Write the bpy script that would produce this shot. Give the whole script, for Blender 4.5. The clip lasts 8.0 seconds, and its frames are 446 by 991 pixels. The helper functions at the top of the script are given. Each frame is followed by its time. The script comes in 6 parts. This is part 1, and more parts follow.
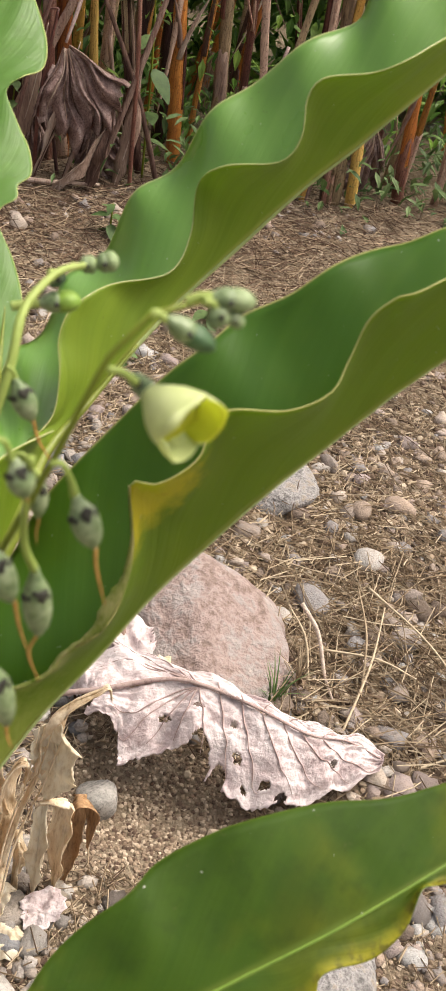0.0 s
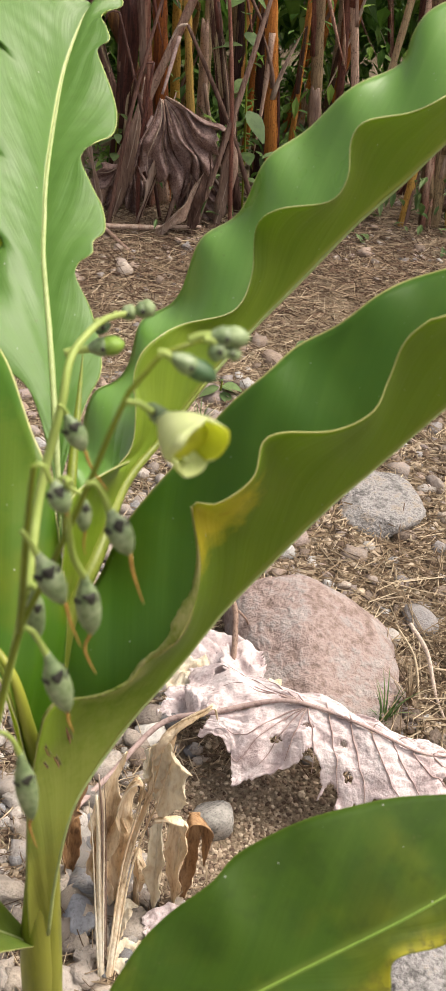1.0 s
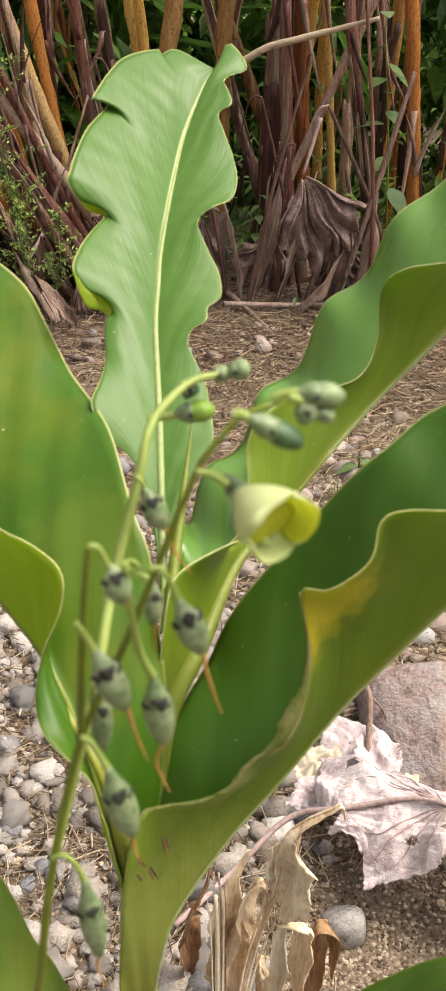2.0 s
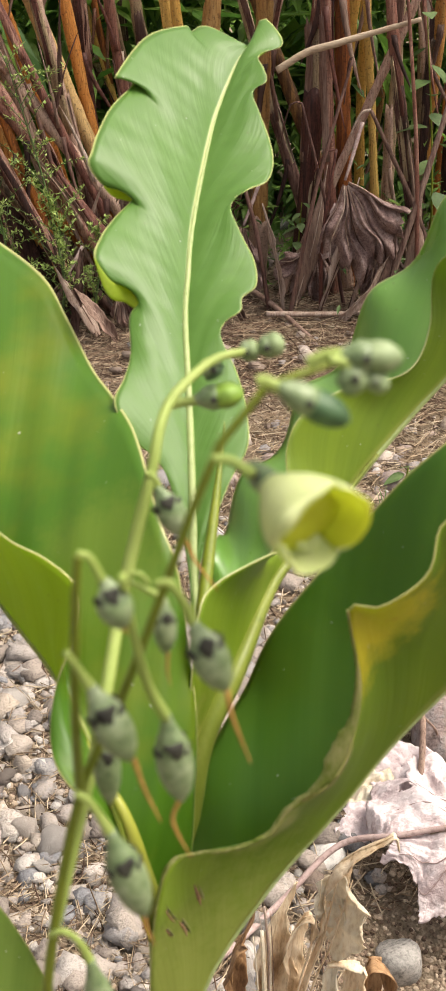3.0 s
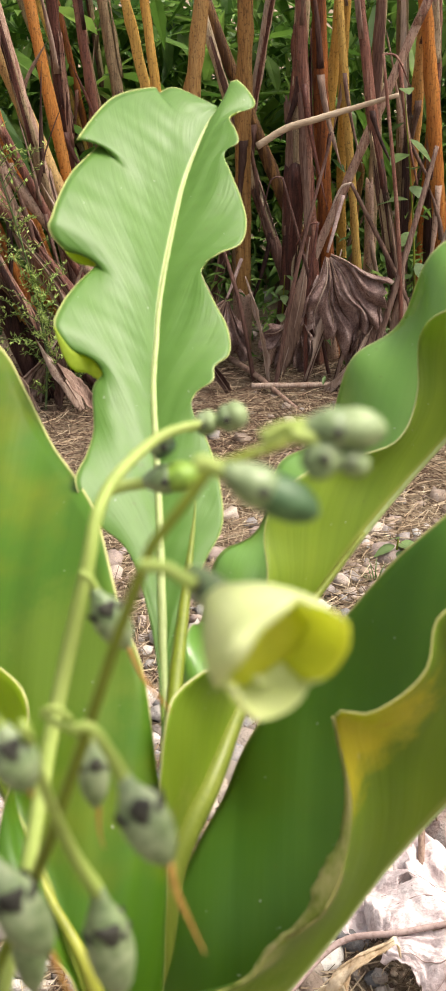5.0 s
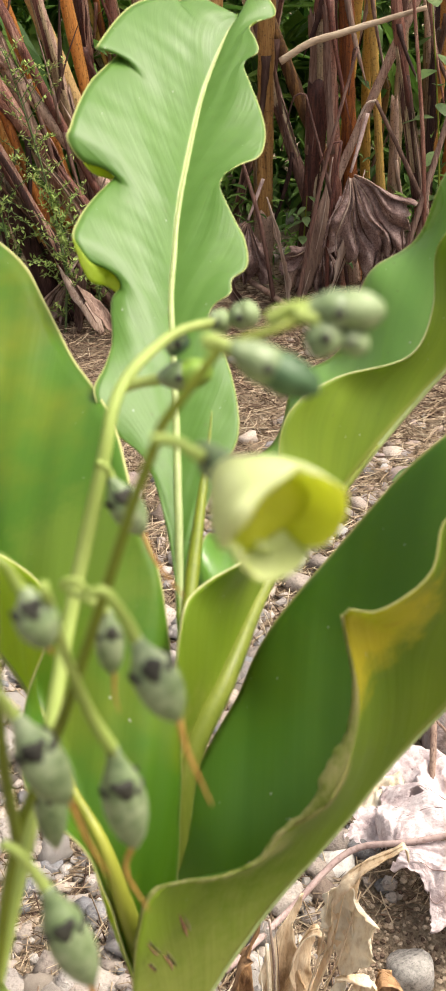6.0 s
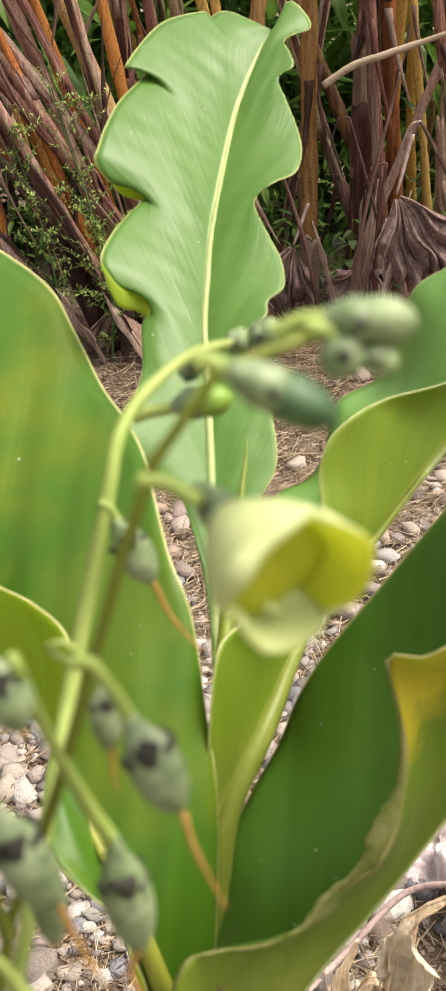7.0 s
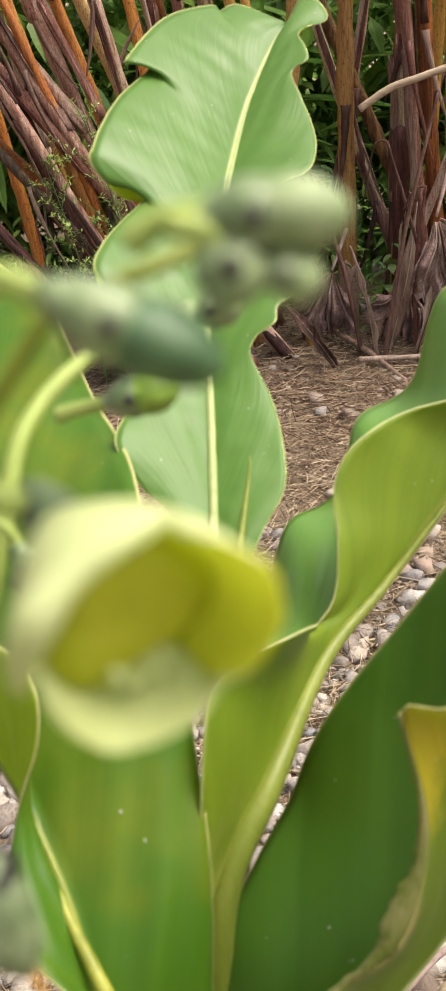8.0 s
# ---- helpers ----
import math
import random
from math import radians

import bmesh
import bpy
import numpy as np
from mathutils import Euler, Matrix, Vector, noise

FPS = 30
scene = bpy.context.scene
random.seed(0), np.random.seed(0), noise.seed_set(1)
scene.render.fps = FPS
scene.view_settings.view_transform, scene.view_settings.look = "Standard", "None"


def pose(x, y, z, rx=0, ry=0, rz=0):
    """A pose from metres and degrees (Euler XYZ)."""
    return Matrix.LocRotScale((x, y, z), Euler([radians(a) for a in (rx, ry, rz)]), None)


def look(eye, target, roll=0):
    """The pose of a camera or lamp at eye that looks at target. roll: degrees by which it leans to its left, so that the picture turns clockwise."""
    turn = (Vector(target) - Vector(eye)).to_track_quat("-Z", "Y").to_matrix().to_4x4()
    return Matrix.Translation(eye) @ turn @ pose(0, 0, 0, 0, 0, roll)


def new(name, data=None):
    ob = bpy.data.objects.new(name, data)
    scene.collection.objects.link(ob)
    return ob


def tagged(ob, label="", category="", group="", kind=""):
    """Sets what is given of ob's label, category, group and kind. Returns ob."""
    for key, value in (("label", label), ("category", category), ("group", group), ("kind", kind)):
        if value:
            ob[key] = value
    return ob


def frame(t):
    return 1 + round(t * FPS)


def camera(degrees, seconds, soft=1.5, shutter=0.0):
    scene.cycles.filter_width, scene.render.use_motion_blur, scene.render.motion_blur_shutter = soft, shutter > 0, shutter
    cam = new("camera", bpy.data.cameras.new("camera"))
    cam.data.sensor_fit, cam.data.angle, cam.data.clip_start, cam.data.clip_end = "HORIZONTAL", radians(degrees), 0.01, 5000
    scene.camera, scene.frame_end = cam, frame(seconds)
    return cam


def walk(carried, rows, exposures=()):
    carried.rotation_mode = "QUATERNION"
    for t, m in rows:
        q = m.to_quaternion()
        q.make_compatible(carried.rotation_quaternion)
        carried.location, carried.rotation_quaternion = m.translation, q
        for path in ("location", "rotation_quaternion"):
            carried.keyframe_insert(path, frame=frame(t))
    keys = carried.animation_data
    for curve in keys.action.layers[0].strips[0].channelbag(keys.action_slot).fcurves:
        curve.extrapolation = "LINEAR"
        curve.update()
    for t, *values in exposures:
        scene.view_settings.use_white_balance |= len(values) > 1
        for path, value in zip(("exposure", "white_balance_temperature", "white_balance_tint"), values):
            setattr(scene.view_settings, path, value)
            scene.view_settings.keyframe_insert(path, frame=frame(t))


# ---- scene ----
cam = camera(24, 8.0, soft=1.15)
cam.data.dof.use_dof, cam.data.dof.focus_distance, cam.data.dof.aperture_fstop = True, 1.7, 40.0
PATH = [
    (0, (-0.0024, -0.3755, 1.2560), (0.2489, 0.3900, 0.6637), 12.48),
    (0.5, (0.0161, -0.4135, 1.2707), (0.2177, 0.3648, 0.6760), 9.21),
    (1, (0.0224, -0.4237, 1.2838), (0.1579, 0.3777, 0.7012), 4.74),
    (1.5, (0.0475, -0.4070, 1.2774), (0.1060, 0.4210, 0.7196), 1.22),
    (2, (0.0450, -0.3759, 1.2530), (0.0451, 0.4747, 0.7273), 0.01),
    (2.2, (0.0440, -0.3637, 1.2477), (0.0329, 0.4942, 0.7341), -0.40),
    (3.3, (0.0532, -0.3123, 1.2052), (0.0043, 0.5450, 0.6927), -2.25),
    (3.5, (0.0548, -0.3038, 1.1998), (0.0078, 0.5487, 0.6792), -1.96),
    (4, (0.0547, -0.2876, 1.1882), (0.0185, 0.5690, 0.6735), -2.25),
    (4.2, (0.0554, -0.2812, 1.1901), (0.0316, 0.5950, 0.7087), -2.26),
    (5.3, (0.0576, -0.2762, 1.1974), (0.0203, 0.6147, 0.7448), -2.90),
    (5.5, (0.0583, -0.2786, 1.1990), (0.0178, 0.6092, 0.7406), -2.88),
    (6, (0.0594, -0.2900, 1.1927), (0.0059, 0.5666, 0.6795), -3.03),
    (6.5, (0.0588, -0.2826, 1.1875), (-0.0155, 0.5696, 0.6696), -3.90),
    (7, (0.0651, -0.2615, 1.1797), (-0.0371, 0.6049, 0.6909), -5.51),
    (7.5, (0.0735, -0.2382, 1.1603), (-0.0590, 0.6249, 0.6730), -6.75),
    (8, (0.0787, -0.2140, 1.1489), (-0.0658, 0.6628, 0.6902), -7.29),
]
walk(cam, [(t, look(eye, target, roll)) for t, eye, target, roll in PATH],
     [(0.0, 0.66, 7000, 11), (2.0, 0.68, 7000, 11), (3.5, 0.82, 7000, 11), (5.5, 0.95, 7000, 11), (8.0, 0.82, 7000, 11)])

# ---- light ----
world = bpy.data.worlds.new("sky")
scene.world = world
world.use_nodes = True
wn = world.node_tree.nodes
sky = wn.new("ShaderNodeTexSky")
sky.sky_type = 'NISHITA'
sky.sun_disc = False
SUN_HIGH, SUN_TURN = radians(60), radians(82)
sky.sun_elevation = SUN_HIGH
sky.sun_rotation = SUN_TURN
sky.air_density, sky.dust_density, sky.ozone_density = 0.8, 8.0, 0.6
wn["Background"].inputs["Strength"].default_value = 0.15
haze = wn.new("ShaderNodeHueSaturation")
haze.inputs["Saturation"].default_value = 0.35
world.node_tree.links.new(sky.outputs["Color"], haze.inputs["Color"])
world.node_tree.links.new(haze.outputs["Color"], wn["Background"].inputs["Color"])
sun = new("sun", bpy.data.lights.new("sun", "SUN"))
sun.data.energy, sun.data.angle, sun.data.color = 1.5, radians(34), (1.0, 0.94, 0.84)
# the sun's rotation in the sky runs clockwise from +y as seen from above
sun_dir = Vector((math.sin(SUN_TURN) * math.cos(SUN_HIGH), math.cos(SUN_TURN) * math.cos(SUN_HIGH), math.sin(SUN_HIGH)))
sun.matrix_world = look(sun_dir * 10, (0, 0, 0))

# ---- materials ----
def nodes_of(name):
    m = bpy.data.materials.new(name)
    m.use_nodes = True
    nt = m.node_tree
    return m, nt, nt.nodes["Principled BSDF"]


def add(nt, kind, **values):
    n = nt.nodes.new(kind)
    for k, v in values.items():
        n.inputs[k].default_value = v
    return n


def ramp(nt, source, stops):
    r = nt.nodes.new("ShaderNodeValToRGB")
    while len(r.color_ramp.elements) < len(stops):
        r.color_ramp.elements.new(0.5)
    for e, (p, c) in zip(r.color_ramp.elements, stops):
        e.position, e.color = p, (*c, 1)
    nt.links.new(source, r.inputs[0])
    return r.outputs[0]


def mixed(nt, fac, a, b, mode="MIX"):
    x = nt.nodes.new("ShaderNodeMix")
    x.data_type, x.blend_type = "RGBA", mode
    for socket, v in ((x.inputs[0], fac), (x.inputs[6], a), (x.inputs[7], b)):
        if isinstance(v, bpy.types.NodeSocket):
            nt.links.new(v, socket)
        elif isinstance(v, tuple):
            socket.default_value = (*v, 1)
        else:
            socket.default_value = v
    return x.outputs[2]


def calc(nt, op, a, b=0.0):
    x = nt.nodes.new("ShaderNodeMath")
    x.operation = op
    for socket, v in zip(x.inputs, (a, b)):
        if isinstance(v, bpy.types.NodeSocket):
            nt.links.new(v, socket)
        else:
            socket.default_value = v
    return x.outputs[0]


def noisy(nt, scale, detail=4, rough=0.6, vector=None, warp=0.0):
    n = add(nt, "ShaderNodeTexNoise", Scale=scale, Detail=detail, Roughness=rough, Distortion=warp)
    if vector is None:
        vector = nt.nodes.new("ShaderNodeTexCoord").outputs["Object"]
    nt.links.new(vector, n.inputs["Vector"])
    return n.outputs["Fac"]


def bumped(nt, bsdf, height, strength, distance):
    b = add(nt, "ShaderNodeBump", Strength=strength, Distance=distance)
    nt.links.new(height, b.inputs["Height"])
    nt.links.new(b.outputs[0], bsdf.inputs["Normal"])
    return b.outputs[0]


def leaf_material(name, deep, light, rim, shine, glow, through_colour, yellow=0.0, veins=1.0, rib_width=0.03, scorch=0.0, blotch=None, gloss=0.5, mottle=0.0):
    """A living blade: u runs across (0 and 1 at the margins), v along."""
    m, nt, p = nodes_of(name)
    uv = nt.nodes.new("ShaderNodeUVMap")
    sep = nt.nodes.new("ShaderNodeSeparateXYZ")
    nt.links.new(uv.outputs[0], sep.inputs[0])
    side = calc(nt, "ABSOLUTE", calc(nt, "SUBTRACT", sep.outputs[0], 0.5))      # 0 rib .. 0.5 margin
    run = calc(nt, "SUBTRACT", sep.outputs[1], calc(nt, "MULTIPLY", side, 0.34))
    comb = nt.nodes.new("ShaderNodeCombineXYZ")
    nt.links.new(calc(nt, "MULTIPLY", run, 1.0), comb.inputs[0])
    nt.links.new(calc(nt, "MULTIPLY", side, 0.03), comb.inputs[1])
    fine = noisy(nt, 95, 3, 0.6, comb.outputs[0])
    broad = noisy(nt, 22, 2, 0.5, comb.outputs[0])
    patch = noisy(nt, 14, 3, 0.55)
    speck = noisy(nt, 260, 2, 0.5)
    col = mixed(nt, ramp(nt, broad, [(0.3, (0, 0, 0)), (0.7, (1, 1, 1))]), deep, light)
    col = mixed(nt, calc(nt, "MULTIPLY", ramp(nt, fine, [(0.42, (0, 0, 0)), (0.6, (1, 1, 1))]), 0.20 * veins), col, light)
    col = mixed(nt, calc(nt, "MULTIPLY", ramp(nt, patch, [(0.35, (0, 0, 0)), (0.75, (1, 1, 1))]), 0.35), col, tuple(c * 1.25 for c in light))
    if yellow:
        stain = ramp(nt, noisy(nt, 9, 4, 0.6), [(0.5, (0, 0, 0)), (0.68, (1, 1, 1))])
        col = mixed(nt, calc(nt, "MULTIPLY", stain, yellow), col, (0.36, 0.30, 0.02))
    if mottle:
        for scale, lo in ((24, 0.46), (75, 0.52)):
            spots = ramp(nt, noisy(nt, scale, 5, 0.65), [(lo, (0, 0, 0)), (lo + 0.16, (1, 1, 1))])
            col = mixed(nt, calc(nt, "MULTIPLY", spots, mottle), col, tuple(c * 0.42 for c in deep))
    lines = add(nt, "ShaderNodeTexWave", Scale=9.0, Distortion=1.2, Detail=2.0)
    nt.links.new(comb.outputs[0], lines.inputs["Vector"])
    col = mixed(nt, calc(nt, "MULTIPLY", ramp(nt, lines.outputs["Fac"], [(0.86, (0, 0, 0)), (0.98, (1, 1, 1))]), 0.10 * veins), col, tuple(c * 0.6 for c in deep))
    if scorch:
        low = ramp(nt, calc(nt, "ADD", calc(nt, "MULTIPLY", sep.outputs[0], 0.75), calc(nt, "MULTIPLY", noisy(nt, 30, 5, 0.65), 0.4)), [(0.76, (0, 0, 0)), (0.92, (1, 1, 1))])
        col = mixed(nt, calc(nt, "MULTIPLY", low, scorch), col, (0.29, 0.27, 0.022))
        burn = ramp(nt, noisy(nt, 150, 4, 0.7), [(0.48, (0, 0, 0)), (0.58, (1, 1, 1))])
        col = mixed(nt, calc(nt, "MULTIPLY", calc(nt, "MULTIPLY", burn, low), 0.7), col, (0.05, 0.04, 0.015))
    if blotch:
        place = nt.nodes.new("ShaderNodeTexCoord").outputs["Object"]
        for at, size, tone in blotch:
            d = nt.nodes.new("ShaderNodeVectorMath")
            d.operation = "DISTANCE"
            nt.links.new(place, d.inputs[0])
            d.inputs[1].default_value = at
            reach = calc(nt, "ADD", calc(nt, "DIVIDE", d.outputs["Value"], size), calc(nt, "MULTIPLY", calc(nt, "SUBTRACT", noisy(nt, 85, 5, 0.7), 0.5), 1.1))
            col = mixed(nt, calc(nt, "MULTIPLY", ramp(nt, reach, [(0.55, (1, 1, 1)), (1.0, (0, 0, 0))]), 0.92), col, tone)
    edge = ramp(nt, side, [(0.493, (0, 0, 0)), (0.498, (1, 1, 1))])
    col = mixed(nt, edge, col, rim)
    rib = ramp(nt, side, [(rib_width * 0.4, (1, 1, 1)), (rib_width, (0, 0, 0))])
    col = mixed(nt, rib, col, rim)
    dots = ramp(nt, speck, [(0.70, (0, 0, 0)), (0.76, (1, 1, 1))])
    col = mixed(nt, calc(nt, "MULTIPLY", dots, 0.35), col, (0.10, 0.09, 0.03))
    dust = ramp(nt, noisy(nt, 330, 1, 0.4), [(0.795, (0, 0, 0)), (0.815, (1, 1, 1))])
    col = mixed(nt, calc(nt, "MULTIPLY", dust, 0.8), col, (0.55, 0.55, 0.45))
    nt.links.new(col, p.inputs["Base Color"])
    nt.links.new(ramp(nt, patch, [(0.3, (shine,) * 3), (0.7, (shine + 0.12,) * 3)]), p.inputs["Roughness"])
    p.inputs["Specular IOR Level"].default_value = gloss
    n = bumped(nt, p, mixed(nt, 0.35, mixed(nt, 0.6, broad, fine), patch), 0.12 + 0.18 * veins, 0.004)
    tr = add(nt, "ShaderNodeBsdfTranslucent")
    tcol = mixed(nt, 0.6, col, through_colour)
    nt.links.new(tcol, tr.inputs["Color"])
    nt.links.new(n, tr.inputs["Normal"])
    mx = nt.nodes.new("ShaderNodeMixShader")
    mx.inputs[0].default_value = glow
    nt.links.new(p.outputs[0], mx.inputs[1])
    nt.links.new(tr.outputs[0], mx.inputs[2])
    nt.links.new(mx.outputs[0], nt.nodes["Material Output"].inputs["Surface"])
    return m


def mottled(name, stops, scale, rough=0.7, bump=0.3, depth=0.004, fine=6.0, vary=0.0, stretch=None, glow=0.0, spec=0.4, specks=0.0, grime=0.35):
    """A surface whose colour wanders over the given stops, with grain at a finer scale."""
    m, nt, p = nodes_of(name)
    tc = nt.nodes.new("ShaderNodeTexCoord")
    vec = tc.outputs["Object"]
    if stretch:
        mp = nt.nodes.new("ShaderNodeMapping")
        mp.inputs["Scale"].default_value = stretch
        nt.links.new(vec, mp.inputs["Vector"])
        vec = mp.outputs[0]
    big = noisy(nt, scale, 5, 0.6, vec, 0.3)
    small = noisy(nt, scale * fine, 4, 0.65, vec)
    fac = mixed(nt, 0.35, big, small)
    if vary:
        info = nt.nodes.new("ShaderNodeObjectInfo")
        geo = nt.nodes.new("ShaderNodeNewGeometry")
        r = calc(nt, "FRACT", calc(nt, "ADD", info.outputs["Random"], geo.outputs["Random Per Island"]))
        fac = calc(nt, "ADD", calc(nt, "MULTIPLY", fac, 1.0 - vary), calc(nt, "MULTIPLY", r, vary))
    col = ramp(nt, fac, stops)
    col = mixed(nt, calc(nt, "MULTIPLY", ramp(nt, small, [(0.35, (1, 1, 1)), (0.5, (0, 0, 0))]), grime), col, tuple(c * 0.45 for c in stops[0][1]))
    if specks:
        spot = ramp(nt, noisy(nt, 130, 3, 0.6), [(0.56, (0, 0, 0)), (0.66, (1, 1, 1))])
        col = mixed(nt, calc(nt, "MULTIPLY", spot, specks), col, tuple(c * 0.3 for c in stops[0][1]))
    nt.links.new(col, p.inputs["Base Color"])
    p.inputs["Roughness"].default_value = rough
    p.inputs["Specular IOR Level"].default_value = spec
    n = bumped(nt, p, small, bump, depth)
    if glow:
        tr = add(nt, "ShaderNodeBsdfTranslucent")
        nt.links.new(col, tr.inputs["Color"])
        mx = nt.nodes.new("ShaderNodeMixShader")
        mx.inputs[0].default_value = glow
        nt.links.new(p.outputs[0], mx.inputs[1])
        nt.links.new(tr.outputs[0], mx.inputs[2])
        nt.links.new(mx.outputs[0], nt.nodes["Material Output"].inputs["Surface"])
    return m


M_LEAF = leaf_material("leaf_upper", (0.115, 0.275, 0.044), (0.170, 0.345, 0.068), (0.56, 0.56, 0.26), 0.25, 0.34, (0.55, 0.85, 0.12), veins=0.5, gloss=0.95)
M_UNDER = leaf_material("leaf_underside", (0.122, 0.205, 0.011), (0.178, 0.265, 0.019), (0.34, 0.37, 0.08), 0.45, 0.28, (0.60, 0.80, 0.05), 0.08, rib_width=0.05, blotch=(((0.006, 0.06, 0.78), 0.09, (0.36, 0.37, 0.08)),))
M_RIB = mottled("leaf_rib", [(0.3, (0.36, 0.46, 0.16)), (0.7, (0.50, 0.58, 0.27))], 30, 0.45, 0.1, 0.001, glow=0.3, grime=0.1)
M_STEM = mottled("green_stem", [(0.3, (0.17, 0.20, 0.022)), (0.55, (0.27, 0.285, 0.040)), (0.75, (0.36, 0.335, 0.075))], 12, 0.45, 0.15, 0.002, stretch=(1, 1, 0.12))
M_STALK = mottled("flower_stalk", [(0.3, (0.11, 0.155, 0.012)), (0.6, (0.18, 0.22, 0.018)), (0.8, (0.23, 0.24, 0.036))], 40, 0.5, 0.15, 0.001, stretch=(1, 1, 0.3), grime=0.2)
M_PALE = mottled("pale_stalk", [(0.3, (0.32, 0.43, 0.09)), (0.7, (0.45, 0.55, 0.17))], 40, 0.5, 0.12, 0.001, stretch=(1, 1, 0.3), glow=0.3, grime=0.1)
M_SOIL = mottled("soil", [(0.25, (0.155, 0.115, 0.08)), (0.5, (0.27, 0.21, 0.15)), (0.75, (0.42, 0.345, 0.26))], 5.0, 0.95, 1.0, 0.015, 30, spec=0.15)
M_PEBBLE = mottled("pebble", [(0.12, (0.15, 0.115, 0.095)), (0.26, (0.29, 0.225, 0.18)), (0.38, (0.25, 0.24, 0.245)), (0.50, (0.37, 0.28, 0.215)), (0.62, (0.30, 0.245, 0.235)), (0.74, (0.44, 0.37, 0.31)), (0.85, (0.40, 0.395, 0.39)), (0.96, (0.60, 0.56, 0.51))], 60, 0.88, 0.8, 0.004, 5, vary=0.72, spec=0.25)
M_GREYPEBBLE = mottled("grey_pebble", [(0.10, (0.12, 0.10, 0.09)), (0.24, (0.34, 0.29, 0.25)), (0.36, (0.20, 0.205, 0.22)), (0.48, (0.42, 0.355, 0.29)), (0.60, (0.30, 0.27, 0.25)), (0.72, (0.46, 0.43, 0.40)), (0.84, (0.38, 0.33, 0.29)), (0.96, (0.66, 0.62, 0.57))], 45, 0.85, 0.8, 0.004, 5, vary=0.75, spec=0.25)
M_ROCK = mottled("boulder", [(0.28, (0.15, 0.105, 0.092)), (0.42, (0.25, 0.185, 0.165)), (0.50, (0.33, 0.255, 0.235)), (0.58, (0.31, 0.275, 0.265)), (0.66, (0.41, 0.345, 0.32)), (0.80, (0.58, 0.53, 0.50))], 16, 0.9, 1.0, 0.010, 5, spec=0.2, grime=0.22)
M_GREYROCK = mottled("grey_rock", [(0.28, (0.13, 0.125, 0.12)), (0.42, (0.24, 0.23, 0.215)), (0.55, (0.36, 0.34, 0.315)), (0.72, (0.50, 0.47, 0.43))], 30, 0.88, 0.4, 0.003, 7, spec=0.2, specks=0.45)
M_DARKROCK = mottled("blotched_rock", [(0.30, (0.09, 0.085, 0.085)), (0.42, (0.20, 0.19, 0.185)), (0.52, (0.33, 0.315, 0.31)), (0.62, (0.30, 0.25, 0.20)), (0.74, (0.46, 0.44, 0.42))], 26, 0.9, 1.0, 0.008, 5, spec=0.2)
M_BLUEROCK = mottled("blue_grey_stone", [(0.3, (0.15, 0.155, 0.18)), (0.55, (0.25, 0.26, 0.29)), (0.75, (0.36, 0.365, 0.39))], 40, 0.85, 0.5, 0.003, 6, spec=0.25)
M_STRAW = mottled("straw", [(0.2, (0.13, 0.09, 0.06)), (0.5, (0.29, 0.215, 0.14)), (0.8, (0.52, 0.43, 0.31))], 20, 0.8, 0.2, 0.001, vary=0.7, spec=0.2)
def dry_stem(name, stops):
    return mottled(name, stops, 60, 0.5, 0.9, 0.004, 5, vary=0.38, stretch=(1, 1, 0.07), spec=0.4, specks=0.55)


M_STALKS = [
    dry_stem("purple_brown_stalk", [(0.30, (0.035, 0.012, 0.011)), (0.42, (0.13, 0.045, 0.034)), (0.54, (0.26, 0.115, 0.082)), (0.66, (0.52, 0.36, 0.28))]),
    dry_stem("ochre_stalk", [(0.28, (0.24, 0.10, 0.018)), (0.45, (0.52, 0.28, 0.055)), (0.68, (0.66, 0.43, 0.12))]),
    dry_stem("orange_stalk", [(0.28, (0.12, 0.035, 0.014)), (0.45, (0.44, 0.14, 0.028)), (0.6, (0.60, 0.25, 0.055)), (0.76, (0.60, 0.34, 0.12))]),
    dry_stem("tan_spotted_stalk", [(0.30, (0.09, 0.04, 0.018)), (0.42, (0.36, 0.19, 0.060)), (0.64, (0.60, 0.40, 0.17))]),
    dry_stem("olive_brown_stalk", [(0.30, (0.05, 0.030, 0.018)), (0.42, (0.20, 0.135, 0.075)), (0.56, (0.40, 0.30, 0.18)), (0.70, (0.62, 0.52, 0.38))]),
]
M_HUSK = mottled("dry_husk", [(0.28, (0.07, 0.038, 0.030)), (0.42, (0.22, 0.135, 0.105)), (0.56, (0.40, 0.28, 0.22)), (0.72, (0.64, 0.52, 0.44))], 55, 0.75, 0.8, 0.004, 5, vary=0.45, stretch=(1, 1, 0.10), glow=0.12, spec=0.25)
M_SHRIVEL = mottled("shrivelled_leaf", [(0.28, (0.10, 0.055, 0.050)), (0.43, (0.23, 0.145, 0.13)), (0.57, (0.38, 0.27, 0.245)), (0.74, (0.62, 0.51, 0.46))], 30, 0.7, 0.9, 0.004, 6, glow=0.15, spec=0.3)
M_DEADLEAF = mottled("dead_leaf", [(0.30, (0.36, 0.25, 0.25)), (0.42, (0.59, 0.475, 0.48)), (0.53, (0.74, 0.645, 0.65)), (0.72, (0.83, 0.77, 0.765))], 22, 0.75, 0.9, 0.004, 6, glow=0.18, spec=0.25, grime=0.12)
M_TAN = mottled("curled_dry_leaf", [(0.26, (0.24, 0.125, 0.060)), (0.35, (0.54, 0.36, 0.20)), (0.46, (0.78, 0.61, 0.41)), (0.62, (0.90, 0.80, 0.64))], 45, 0.6, 0.7, 0.003, 5, glow=0.25, spec=0.3, grime=0.2, stretch=(1, 1, 0.22))
